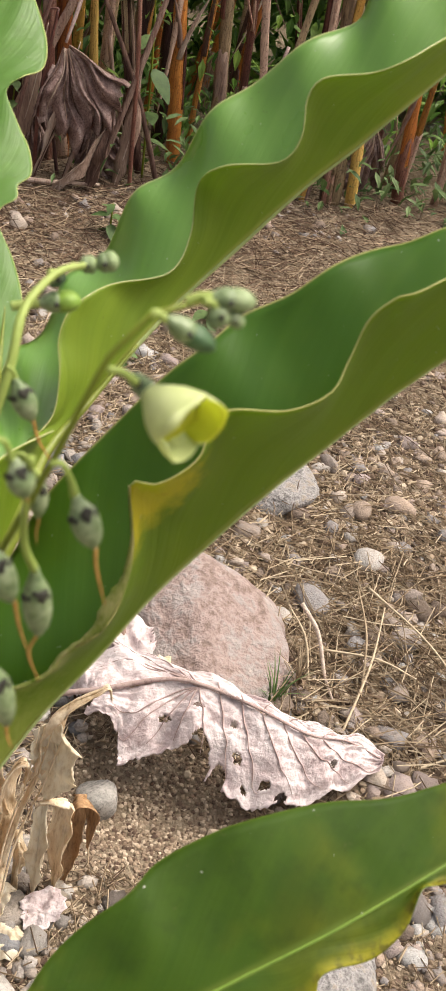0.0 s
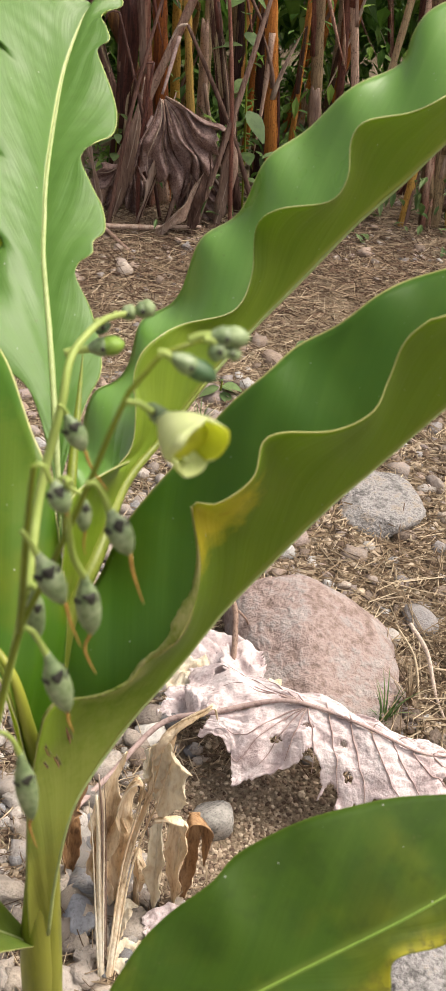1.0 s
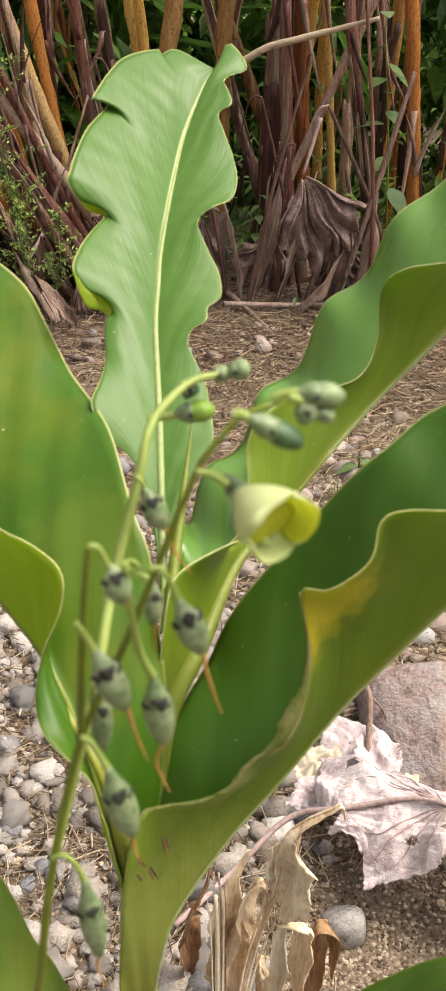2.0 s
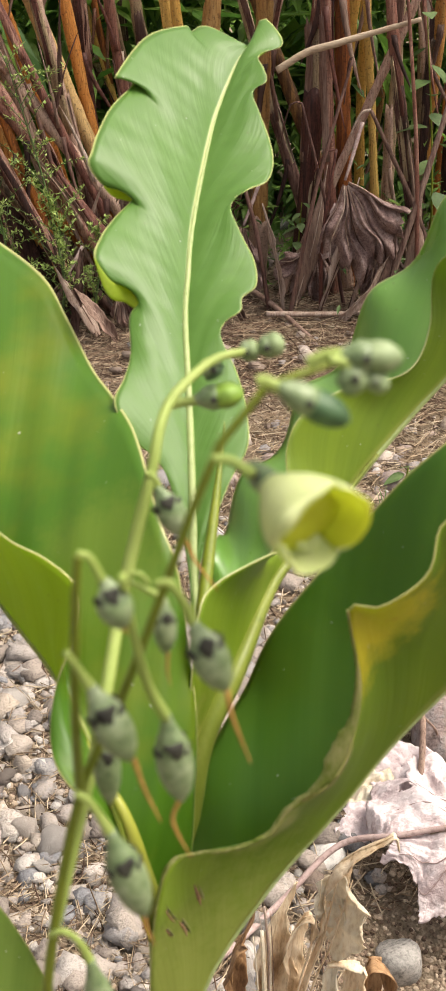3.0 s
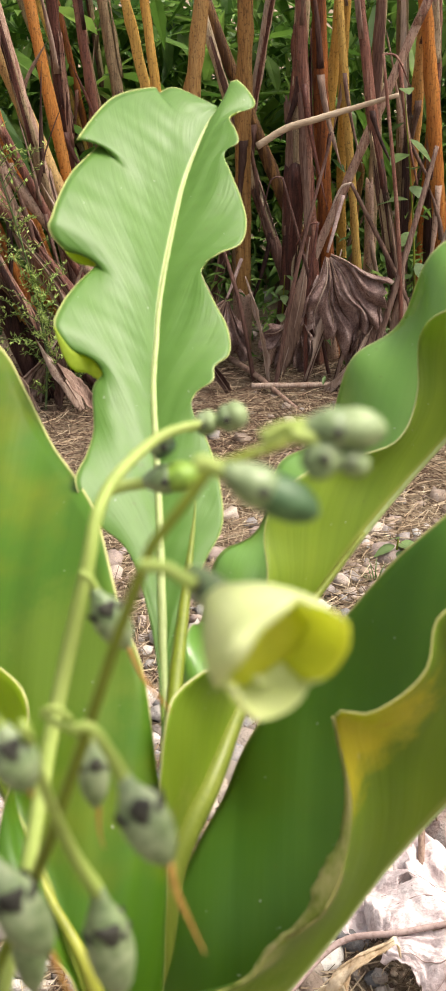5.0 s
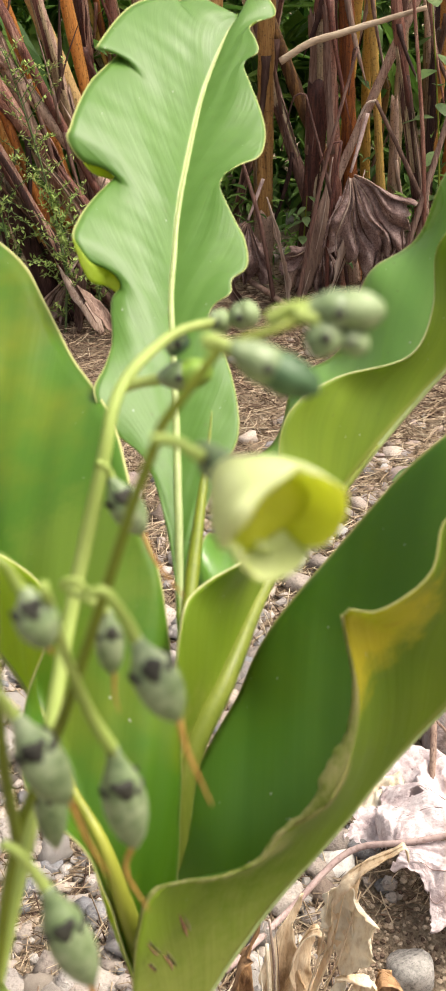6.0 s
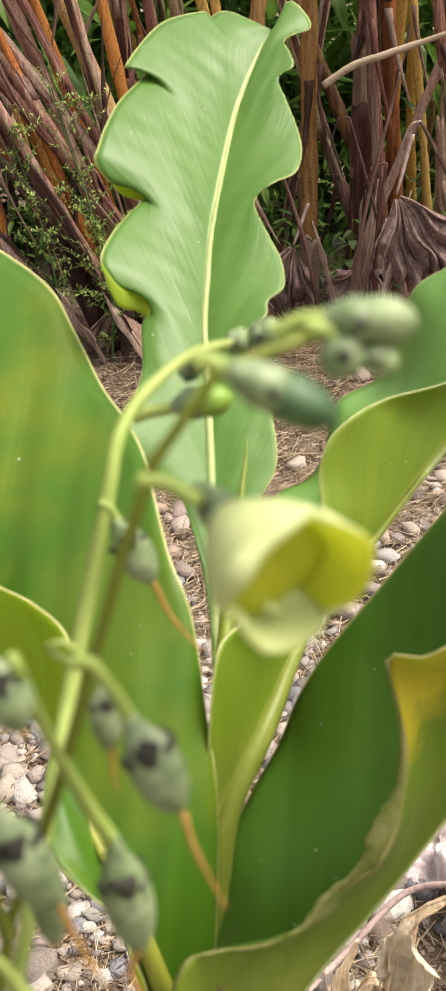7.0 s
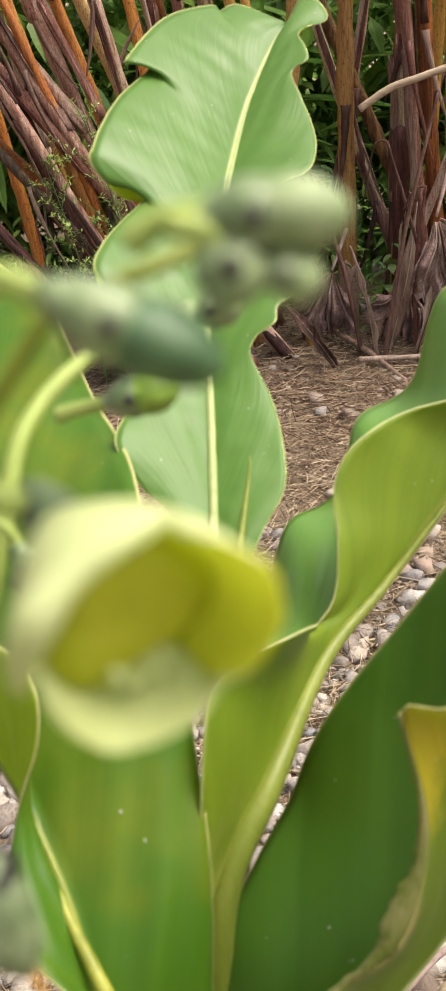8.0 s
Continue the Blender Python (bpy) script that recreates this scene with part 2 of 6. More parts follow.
M_BROWN = mottled("brown_dry_leaf", [(0.28, (0.10, 0.048, 0.026)), (0.40, (0.28, 0.155, 0.080)), (0.55, (0.42, 0.25, 0.125)), (0.72, (0.68, 0.50, 0.30))], 40, 0.55, 0.7, 0.003, 5, glow=0.2, spec=0.35, stretch=(1, 1, 0.3))
M_PAPER = mottled("bleached_dry_leaf", [(0.28, (0.46, 0.33, 0.19)), (0.40, (0.74, 0.62, 0.45)), (0.52, (0.84, 0.76, 0.61)), (0.68, (0.88, 0.84, 0.75))], 40, 0.65, 0.6, 0.003, 5, glow=0.35, spec=0.3, grime=0.15, stretch=(1, 1, 0.3))
M_VEIN = mottled("dead_vein", [(0.3, (0.27, 0.18, 0.165)), (0.7, (0.48, 0.37, 0.345))], 30, 0.8, 0.3, 0.001)
M_GREEN = mottled("undergrowth_leaf", [(0.15, (0.045, 0.11, 0.026)), (0.45, (0.11, 0.225, 0.046)), (0.7, (0.21, 0.37, 0.075)), (0.95, (0.36, 0.52, 0.13))], 5, 0.5, 0.2, 0.002, 4, vary=0.7, glow=0.5, grime=0.2)
M_BLADE = mottled("long_green_blade", [(0.2, (0.055, 0.14, 0.022)), (0.5, (0.12, 0.245, 0.040)), (0.8, (0.24, 0.38, 0.085))], 5, 0.45, 0.2, 0.002, 4, vary=0.7, glow=0.45, grime=0.2)
M_POD = mottled("waxy_pod", [(0.28, (0.075, 0.125, 0.048)), (0.48, (0.165, 0.23, 0.105)), (0.72, (0.33, 0.38, 0.24))], 110, 0.4, 0.15, 0.0008, 4, spec=0.45)
M_SCALE = mottled("dark_scale", [(0.3, (0.012, 0.012, 0.010)), (0.7, (0.055, 0.055, 0.040))], 120, 0.7, 0.2, 0.0005)
M_BUD = mottled("bud", [(0.2, (0.10, 0.16, 0.06)), (0.5, (0.21, 0.28, 0.13)), (0.8, (0.40, 0.46, 0.29))], 80, 0.55, 0.15, 0.0008, 4, spec=0.35)
M_PETAL = mottled("petal_outer", [(0.25, (0.66, 0.74, 0.34)), (0.6, (0.74, 0.80, 0.45)), (0.85, (0.85, 0.88, 0.62))], 50, 0.5, 0.1, 0.0006, 5, glow=0.5, spec=0.3, grime=0.03)
M_INNER = mottled("petal_inner", [(0.25, (0.60, 0.64, 0.035)), (0.6, (0.70, 0.74, 0.08)), (0.85, (0.78, 0.81, 0.20))], 50, 0.5, 0.1, 0.0006, 5, glow=0.5, spec=0.3, grime=0.03)
M_STYLE = mottled("withered_style", [(0.3, (0.34, 0.15, 0.03)), (0.7, (0.54, 0.32, 0.09))], 60, 0.7, 0.2, 0.0005)
M_DARKBUD = mottled("dark_bud", [(0.3, (0.025, 0.07, 0.025)), (0.7, (0.07, 0.14, 0.06))], 80, 0.5, 0.15, 0.0008, 4)
M_FRESH = mottled("fresh_bud", [(0.3, (0.14, 0.26, 0.03)), (0.7, (0.24, 0.38, 0.06))], 80, 0.5, 0.15, 0.0008, 4)
M_TWIG = mottled("bare_twig", [(0.25, (0.24, 0.17, 0.11)), (0.5, (0.40, 0.31, 0.22)), (0.75, (0.55, 0.45, 0.34))], 30, 0.8, 0.4, 0.002, 4, stretch=(0.2, 1, 1))
M_CRUMB = mottled("gravel_crumb", [(0.15, (0.09, 0.06, 0.045)), (0.4, (0.20, 0.145, 0.105)), (0.62, (0.33, 0.255, 0.185)), (0.85, (0.47, 0.39, 0.30))], 20, 0.9, 0.3, 0.002, 5, vary=0.8, spec=0.15)
M_WEED = mottled("weed_leaf", [(0.25, (0.05, 0.10, 0.03)), (0.5, (0.10, 0.17, 0.05)), (0.75, (0.17, 0.25, 0.10))], 12, 0.6, 0.2, 0.001, 4, vary=0.4, glow=0.25)
M_LEAF_PALE = leaf_material("pale_leaf", (0.072, 0.168, 0.027), (0.088, 0.190, 0.034), (0.60, 0.63, 0.25), 0.31, 0.22, (0.55, 0.85, 0.12), veins=0.45, rib_width=0.02, gloss=0.34)
M_LEAF_OLD = leaf_material("old_leaf", (0.027, 0.066, 0.004), (0.040, 0.084, 0.006), (0.085, 0.13, 0.018), 0.50, 0.20, (0.4, 0.6, 0.04), 0.2, veins=0.4, scorch=0.9, gloss=0.20, mottle=0.32)
M_UNDER_SPOTTED = leaf_material("blotched_underside", (0.104, 0.178, 0.009), (0.155, 0.242, 0.016), (0.34, 0.36, 0.08), 0.45, 0.42, (0.64, 0.88, 0.05), 0.10, rib_width=0.03, blotch=(((0.098, 0.028, 0.932), 0.038, (0.64, 0.52, 0.03)), ((0.106, 0.03, 0.925), 0.016, (0.46, 0.20, 0.03)), ((0.070, 0.015, 0.870), 0.022, (0.34, 0.27, 0.12)), ((0.040, 0.005, 0.835), 0.030, (0.36, 0.36, 0.13)), ((-0.004, -0.004, 0.68), 0.15, (0.33, 0.38, 0.08)), ((-0.006, -0.004, 0.60), 0.13, (0.42, 0.44, 0.08)), ((0.004, -0.006, 0.82), 0.03, (0.24, 0.36, 0.03))))
M_LEAF_LEFT = leaf_material("yellowing_leaf", (0.042, 0.115, 0.010), (0.057, 0.142, 0.013), (0.56, 0.54, 0.24), 0.36, 0.24, (0.50, 0.80, 0.07), 0.30, veins=0.12, rib_width=0.010, blotch=(((-0.03, 0.11, 0.915), 0.050, (0.11, 0.18, 0.022)), ((0.004, 0.06, 0.86), 0.010, (0.36, 0.22, 0.03))), gloss=0.3)
# brighter copy of leaf_underside: sun shining through the lobe is put into its colour
M_UNDER_LIT = leaf_material("underside_painted_sunlit", (0.40, 0.54, 0.020), (0.48, 0.62, 0.034), (0.54, 0.58, 0.12), 0.5, 0.62, (0.85, 1.0, 0.06), 0.03)
M_LEAF_DARK = leaf_material("dark_leaf", (0.028, 0.086, 0.011), (0.050, 0.126, 0.017), (0.44, 0.42, 0.17), 0.29, 0.28, (0.60, 0.85, 0.08), 0.05, veins=0.25, blotch=(((0.088, 0.026, 0.900), 0.009, (0.24, 0.22, 0.09)), ((0.083, 0.022, 0.880), 0.012, (0.34, 0.28, 0.13)), ((0.072, 0.015, 0.864), 0.011, (0.40, 0.34, 0.18)), ((0.057, 0.012, 0.852), 0.009, (0.30, 0.30, 0.11))), gloss=0.26)
M_LEAF_SPENT = leaf_material("spent_leaf", (0.13, 0.22, 0.040), (0.20, 0.30, 0.065), (0.50, 0.50, 0.22), 0.42, 0.30, (0.60, 0.80, 0.12), 0.35, veins=0.5, gloss=0.3, mottle=0.12)
M_PALESTONE = mottled("pale_stone", [(0.25, (0.38, 0.36, 0.34)), (0.5, (0.52, 0.50, 0.47)), (0.75, (0.66, 0.64, 0.60))], 25, 0.85, 0.4, 0.003, 6, spec=0.2)
M_FINE = mottled("fine_weed_leaf", [(0.25, (0.20, 0.30, 0.07)), (0.5, (0.34, 0.46, 0.13)), (0.75, (0.48, 0.56, 0.24))], 12, 0.6, 0.2, 0.001, 4, glow=0.35)
M_SHEATH = mottled("pale_leaf_stalk", [(0.3, (0.155, 0.205, 0.026)), (0.55, (0.21, 0.255, 0.040)), (0.75, (0.28, 0.31, 0.072))], 60, 0.42, 0.15, 0.001, stretch=(1, 1, 0.10), glow=0.15, grime=0.1)
M_FOOT = mottled("dark_old_sheath", [(0.28, (0.018, 0.009, 0.009)), (0.42, (0.075, 0.036, 0.030)), (0.56, (0.18, 0.10, 0.080)), (0.74, (0.42, 0.31, 0.25))], 55, 0.65, 0.9, 0.004, 5, vary=0.35, stretch=(1, 1, 0.09), spec=0.25)
M_LITTER = mottled("brown_litter", [(0.2, (0.060, 0.036, 0.026)), (0.5, (0.165, 0.105, 0.072)), (0.8, (0.42, 0.32, 0.22))], 20, 0.85, 0.2, 0.001, vary=0.8, spec=0.15, grime=0.2)
M_SCAR = mottled("withered_margin", [(0.34, (0.20, 0.29, 0.04)), (0.45, (0.36, 0.41, 0.12)), (0.56, (0.52, 0.52, 0.24)), (0.70, (0.66, 0.60, 0.36))], 90, 0.6, 0.3, 0.0005, 4, glow=0.75, spec=0.25, stretch=(1.0, 1.0, 0.35), grime=0.06)
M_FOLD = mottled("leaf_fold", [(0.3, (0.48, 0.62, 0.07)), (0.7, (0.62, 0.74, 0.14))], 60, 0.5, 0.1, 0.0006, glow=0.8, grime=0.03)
M_OLD_RIB = mottled("old_rib", [(0.3, (0.11, 0.20, 0.022)), (0.7, (0.17, 0.27, 0.04))], 40, 0.5, 0.1, 0.001, grime=0.1)

# ---- shape helpers ----
def part(name, bm, material, parent, label=""):
    """Links a bmesh as one mesh object under a thing or a part."""
    me = bpy.data.meshes.new(name)
    bm.to_mesh(me)
    bm.free()
    me.shade_smooth()
    for m in (material if isinstance(material, (list, tuple)) else [material]):
        me.materials.append(m)
    ob = new(name, me)
    ob.parent = parent
    if label:
        ob["label"] = label
    return ob


def empty(name, label, category, place=(0, 0, 0), group="", kind=""):
    ob = tagged(new(name), label, category, group, kind)
    ob.location = place
    return ob


def spline(points, n):
    """n points at even steps of length along a smooth curve through the given points."""
    p = np.array(points, float)
    q = np.vstack([2 * p[0] - p[1], p, 2 * p[-1] - p[-2]])
    out = []
    for i in range(1, len(q) - 2):
        a, b, c, d = q[i - 1:i + 3]
        for t in np.linspace(0, 1, 24, endpoint=False):
            out.append(0.5 * (2 * b + (c - a) * t + (2 * a - 5 * b + 4 * c - d) * t * t + (3 * b - a - 3 * c + d) * t ** 3))
    out.append(p[-1])
    out = np.array(out)
    s = np.r_[0, np.cumsum(np.linalg.norm(np.diff(out, axis=0), axis=1))]
    u = np.linspace(0, s[-1], n)
    return np.stack([np.interp(u, s, out[:, k]) for k in range(3)], 1)


def tube(bm, points, radii, sides=8, n=24, wobble=0.0, cap=True):
    """A tapered tube along a smooth curve; radii are spread evenly along it."""
    c = spline(points, n)
    r = np.interp(np.linspace(0, 1, n), np.linspace(0, 1, len(radii)), radii)
    t = np.gradient(c, axis=0)
    t /= np.linalg.norm(t, axis=1)[:, None] + 1e-12
    ref = np.array((0, 1, 0.2)) if abs(t[0][1]) < 0.8 else np.array((1, 0, 0.1))
    rings = []
    for i in range(n):
        a = np.cross(t[i], ref)
        a /= np.linalg.norm(a)
        b = np.cross(t[i], a)
        ring = []
        for k in range(sides):
            w = 2 * math.pi * k / sides
            g = r[i] * (1 + wobble * noise.noise(Vector((c[i][0] * 60 + k * 1.7, c[i][1] * 60, c[i][2] * 60))))
            ring.append(bm.verts.new(c[i] + g * (math.cos(w) * a + math.sin(w) * b)))
        rings.append(ring)
    for i in range(n - 1):
        for k in range(sides):
            bm.faces.new((rings[i][k], rings[i][(k + 1) % sides], rings[i + 1][(k + 1) % sides], rings[i + 1][k]))
    if cap:
        bm.faces.new(rings[0][::-1])
        bm.faces.new(rings[-1])


def lathe(bm, base, axis, profile, sides=12, squash=1.0, lobes=0, depth=0.0):
    """A body of turning about axis from base; profile holds (length, radius)."""
    ax = Vector(axis).normalized()
    a = ax.orthogonal().normalized()
    b = ax.cross(a)
    rings = []
    for h, r in profile:
        ring = []
        for k in range(sides):
            w = 2 * math.pi * k / sides
            g = r * (1 + depth * math.cos(lobes * w))
            ring.append(bm.verts.new(Vector(base) + ax * h + a * (g * math.cos(w)) + b * (g * math.sin(w) * squash)))
        rings.append(ring)
    for i in range(len(rings) - 1):
        for k in range(sides):
            bm.faces.new((rings[i][k], rings[i][(k + 1) % sides], rings[i + 1][(k + 1) % sides], rings[i + 1][k]))
    bm.faces.new(rings[0][::-1])
    bm.faces.new(rings[-1])


def margin_of(points, rows, reach):
    """A margin and its calm mean line, both stepped evenly along the mean line, so that the ruffles lie across from their own stretch of the rib."""
    p = spline(points, 600)
    n = max(1, int(600 * reach))
    pad = np.vstack([2 * p[0] - p[n:0:-1], p, 2 * p[-1] - p[-2:-n - 2:-1]])
    w = np.hanning(2 * n + 3)[1:-1]
    calm = np.stack([np.convolve(pad[:, k], w / w.sum(), "valid") for k in range(3)], 1)
    u = np.r_[0, np.cumsum(np.linalg.norm(np.diff(calm, axis=0), axis=1))]
    at = np.linspace(0, u[-1], rows)
    return [np.stack([np.interp(at, u, c[:, k]) for k in range(3)], 1) for c in (p, calm)]


def blade(bm, rib, left, right, rows=140, half=12, cup=0.12, seed=0.0, frill=3.0, reach=0.09, swell=(0.0, 1.0, 0.0), hem=(0.0, 0.0, 8.0, 0.0), pleat=0.0):
    """A leaf blade lofted from the left margin over the rib to the right margin, cupped between them.
    hem: how far the left and right margins wave up and down, the waves along the blade and where a crest lies."""
    uvl = bm.loops.layers.uv.new("UVMap")
    r = spline(rib, rows)
    (a, calm_a), (b, calm_b) = margin_of(left, rows, reach), margin_of(right, rows, reach)
    frills = frill if isinstance(frill, tuple) else (frill, frill)
    grid = []
    for i in range(rows):
        line = []
        u = i / (rows - 1)
        for side, e, s, crisp, wave in ((-1, a[i], calm_a[i], frills[0], hem[0]), (1, b[i], calm_b[i], frills[1], hem[1])):
            seq = []
            along = r[min(i + 1, rows - 1)] - r[max(i - 1, 0)]
            out = s - r[i]
            nor = np.cross(along, out) * side
            nor /= np.linalg.norm(nor) + 1e-9
            width = np.linalg.norm(out)
            crest = wave * math.cos(2 * math.pi * hem[2] * (u - hem[3])) * min(1.0, 6 * u, 6 * (1 - u))
            for k in range(half + 1):
                f = k / half
                sag = -cup * width * 4 * f * (1 - f) * 0.5
                wav = 0.0004 * noise.noise(Vector((i * 0.21, f * 2.5 * side, seed))) + crest * f ** 2.5
                wav += swell[0] * 4 * f * (1 - f) * f * math.sin(2 * math.pi * swell[1] * u + swell[2] + side * 0.8)
                # shallow pleats that run from the rib forward to the margin
                lead = u * 26 - f * 5.5
                wav += pleat * min(1.0, 3 * f) * (1 - 0.6 * f) * (math.sin(lead * 2.1 + side) + 1.3 * noise.noise(Vector((lead * 0.9, side, seed + 4))))
                seq.append(r[i] + out * f + (e - s) * f ** crisp + nor * (sag + wav))
            line.append(seq)
        grid.append(line[0][:0:-1] + line[1])
    cols = 2 * half + 1
    v = [[bm.verts.new(p) for p in line] for line in grid]
    for i in range(rows - 1):
        for k in range(cols - 1):
            f = bm.faces.new((v[i][k], v[i][k + 1], v[i + 1][k + 1], v[i + 1][k]))
            for l, (ii, kk) in zip(f.loops, ((i, k), (i, k + 1), (i + 1, k + 1), (i + 1, k))):
                l[uvl].uv = (kk / (cols - 1), ii / (rows - 1))


def living_leaf(parent, rib, left, right, label, rib_size=(0.006, 0.0045, 0.003, 0.001), under=None, upper=None, rib_material=None, **shape):
    bm = bmesh.new()
    blade(bm, rib, left, right, **shape)
    ob = part("leaf", bm, [upper or M_LEAF, under or M_UNDER], parent, label)
    s = ob.modifiers.new("thickness", "SOLIDIFY")
    s.thickness, s.offset, s.material_offset = 0.0008, -1, 1
    bm = bmesh.new()
    tube(bm, rib, rib_size, 8, 60)
    part("midrib", bm, rib_material or M_RIB, ob)
    return ob


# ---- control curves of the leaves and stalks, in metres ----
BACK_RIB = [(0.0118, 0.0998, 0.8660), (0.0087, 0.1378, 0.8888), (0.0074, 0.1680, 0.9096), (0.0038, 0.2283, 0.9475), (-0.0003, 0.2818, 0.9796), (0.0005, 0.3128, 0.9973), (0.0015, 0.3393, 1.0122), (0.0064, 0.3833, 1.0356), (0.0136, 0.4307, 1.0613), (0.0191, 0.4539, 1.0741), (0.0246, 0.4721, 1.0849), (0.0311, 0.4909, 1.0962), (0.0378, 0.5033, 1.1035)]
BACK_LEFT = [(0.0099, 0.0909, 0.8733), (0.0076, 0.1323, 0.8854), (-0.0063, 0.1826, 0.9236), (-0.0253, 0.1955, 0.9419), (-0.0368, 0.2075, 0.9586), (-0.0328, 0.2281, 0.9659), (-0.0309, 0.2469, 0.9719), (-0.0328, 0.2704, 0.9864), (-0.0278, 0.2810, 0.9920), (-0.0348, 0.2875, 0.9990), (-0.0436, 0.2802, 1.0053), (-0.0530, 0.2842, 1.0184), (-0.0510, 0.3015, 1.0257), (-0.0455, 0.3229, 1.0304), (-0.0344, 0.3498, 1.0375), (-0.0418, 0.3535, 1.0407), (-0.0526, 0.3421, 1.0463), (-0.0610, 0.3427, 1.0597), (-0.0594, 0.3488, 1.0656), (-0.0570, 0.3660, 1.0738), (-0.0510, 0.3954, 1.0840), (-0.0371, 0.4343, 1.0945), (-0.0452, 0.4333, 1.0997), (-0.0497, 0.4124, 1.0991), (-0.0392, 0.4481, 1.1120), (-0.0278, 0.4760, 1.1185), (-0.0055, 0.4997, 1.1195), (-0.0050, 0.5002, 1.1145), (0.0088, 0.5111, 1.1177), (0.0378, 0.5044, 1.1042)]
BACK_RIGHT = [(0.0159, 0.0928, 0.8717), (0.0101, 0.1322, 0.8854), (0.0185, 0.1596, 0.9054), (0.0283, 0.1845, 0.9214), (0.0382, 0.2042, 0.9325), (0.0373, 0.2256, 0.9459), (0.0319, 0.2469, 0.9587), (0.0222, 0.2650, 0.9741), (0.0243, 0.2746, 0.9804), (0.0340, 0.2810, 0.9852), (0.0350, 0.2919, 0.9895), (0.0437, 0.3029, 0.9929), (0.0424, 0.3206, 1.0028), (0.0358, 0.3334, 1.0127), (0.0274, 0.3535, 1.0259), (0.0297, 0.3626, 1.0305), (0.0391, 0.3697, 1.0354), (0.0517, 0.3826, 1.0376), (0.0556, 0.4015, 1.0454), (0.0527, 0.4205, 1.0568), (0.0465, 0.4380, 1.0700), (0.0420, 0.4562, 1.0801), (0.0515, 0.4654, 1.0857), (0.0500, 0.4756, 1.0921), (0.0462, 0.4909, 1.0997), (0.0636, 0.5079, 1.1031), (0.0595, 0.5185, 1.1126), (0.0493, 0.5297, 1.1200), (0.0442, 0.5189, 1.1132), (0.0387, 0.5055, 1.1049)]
UP_RIB = [(-0.0031, 0.045, 0.7159), (0.0119, 0.07, 0.8202), (0.0329, 0.1, 0.8564), (0.054, 0.16, 0.8708), (0.0824, 0.2, 0.8831), (0.1161, 0.235, 0.9091), (0.1501, 0.262, 0.9361), (0.1822, 0.275, 0.9655), (0.2212, 0.285, 1.0066), (0.2548, 0.29, 1.0381), (0.2799, 0.29, 1.067), (0.3187, 0.3, 1.102), (0.3601, 0.31, 1.1343)]
UP_FAR = [(-0.0019, 0.0600, 0.6997), (0.0069, 0.1000, 0.7911), (0.0160, 0.1500, 0.8455), (0.0194, 0.1900, 0.8812), (0.0250, 0.2300, 0.8698), (0.0415, 0.2617, 0.8874), (0.0659, 0.2933, 0.9061), (0.0880, 0.3250, 0.9238), (0.1057, 0.3300, 0.9488), (0.1242, 0.3350, 0.9763), (0.1463, 0.3350, 1.0065), (0.1703, 0.3400, 1.0388), (0.1944, 0.3350, 1.0685), (0.2270, 0.3450, 1.0868), (0.2496, 0.3450, 1.1064), (0.2621, 0.3550, 1.1226), (0.2870, 0.3650, 1.1398), (0.3229, 0.3575, 1.1680), (0.3659, 0.3200, 1.1365)]
UP_NEAR = [(-0.0031, 0.04, 0.7251), (0.0074, 0.05, 0.8396), (0.0144, 0.07, 0.9075), (0.0234, 0.09, 0.918), (0.053, 0.12, 0.9164), (0.0409, 0.15, 0.8847), (0.0572, 0.17, 0.8924), (0.0605, 0.185, 0.9131), (0.0593, 0.2, 0.929), (0.0647, 0.21, 0.9429), (0.0772, 0.22, 0.9507), (0.0957, 0.235, 0.9533), (0.1321, 0.245, 0.9594), (0.1455, 0.262, 0.9797), (0.1474, 0.271, 1.0098), (0.1595, 0.26, 1.0279), (0.1915, 0.25, 1.0376), (0.2022, 0.25, 1.0543), (0.2028, 0.257, 1.0763), (0.2115, 0.257, 1.0897), (0.2395, 0.255, 1.0968), (0.2613, 0.255, 1.1079), (0.3058, 0.28, 1.127), (0.3608, 0.31, 1.1352)]
LOW_RIB = [(-0.0040, -0.003, 0.6029), (0.0019, -0.004, 0.6617), (0.0108, 0, 0.7158), (0.0212, 0.01, 0.7398), (0.0495, 0.03, 0.7742), (0.0814, 0.045, 0.809), (0.1092, 0.06, 0.8401), (0.1363, 0.07, 0.868), (0.1736, 0.08, 0.9073), (0.2041, 0.09, 0.9319), (0.2428, 0.1, 0.9661), (0.2846, 0.11, 0.9975), (0.3248, 0.12, 1.0262)]
LOW_FAR = [(-0.011, 0.014, 0.575), (-0.0091, 0.024, 0.6213), (-0.007, 0.028, 0.6867), (-0.005, 0.03, 0.7481), (0.0064, 0.06, 0.7967), (0.023, 0.09, 0.823), (0.0357, 0.11, 0.8378), (0.0463, 0.12, 0.8561), (0.0669, 0.13, 0.8817), (0.0926, 0.135, 0.9175), (0.1177, 0.14, 0.9449), (0.138, 0.14, 0.9667), (0.1581, 0.15, 0.9822), (0.1842, 0.15, 0.9976), (0.207, 0.155, 1.0137), (0.2269, 0.16, 1.023), (0.248, 0.16, 1.0308), (0.2912, 0.16, 1.0447), (0.3309, 0.13, 1.0223)]
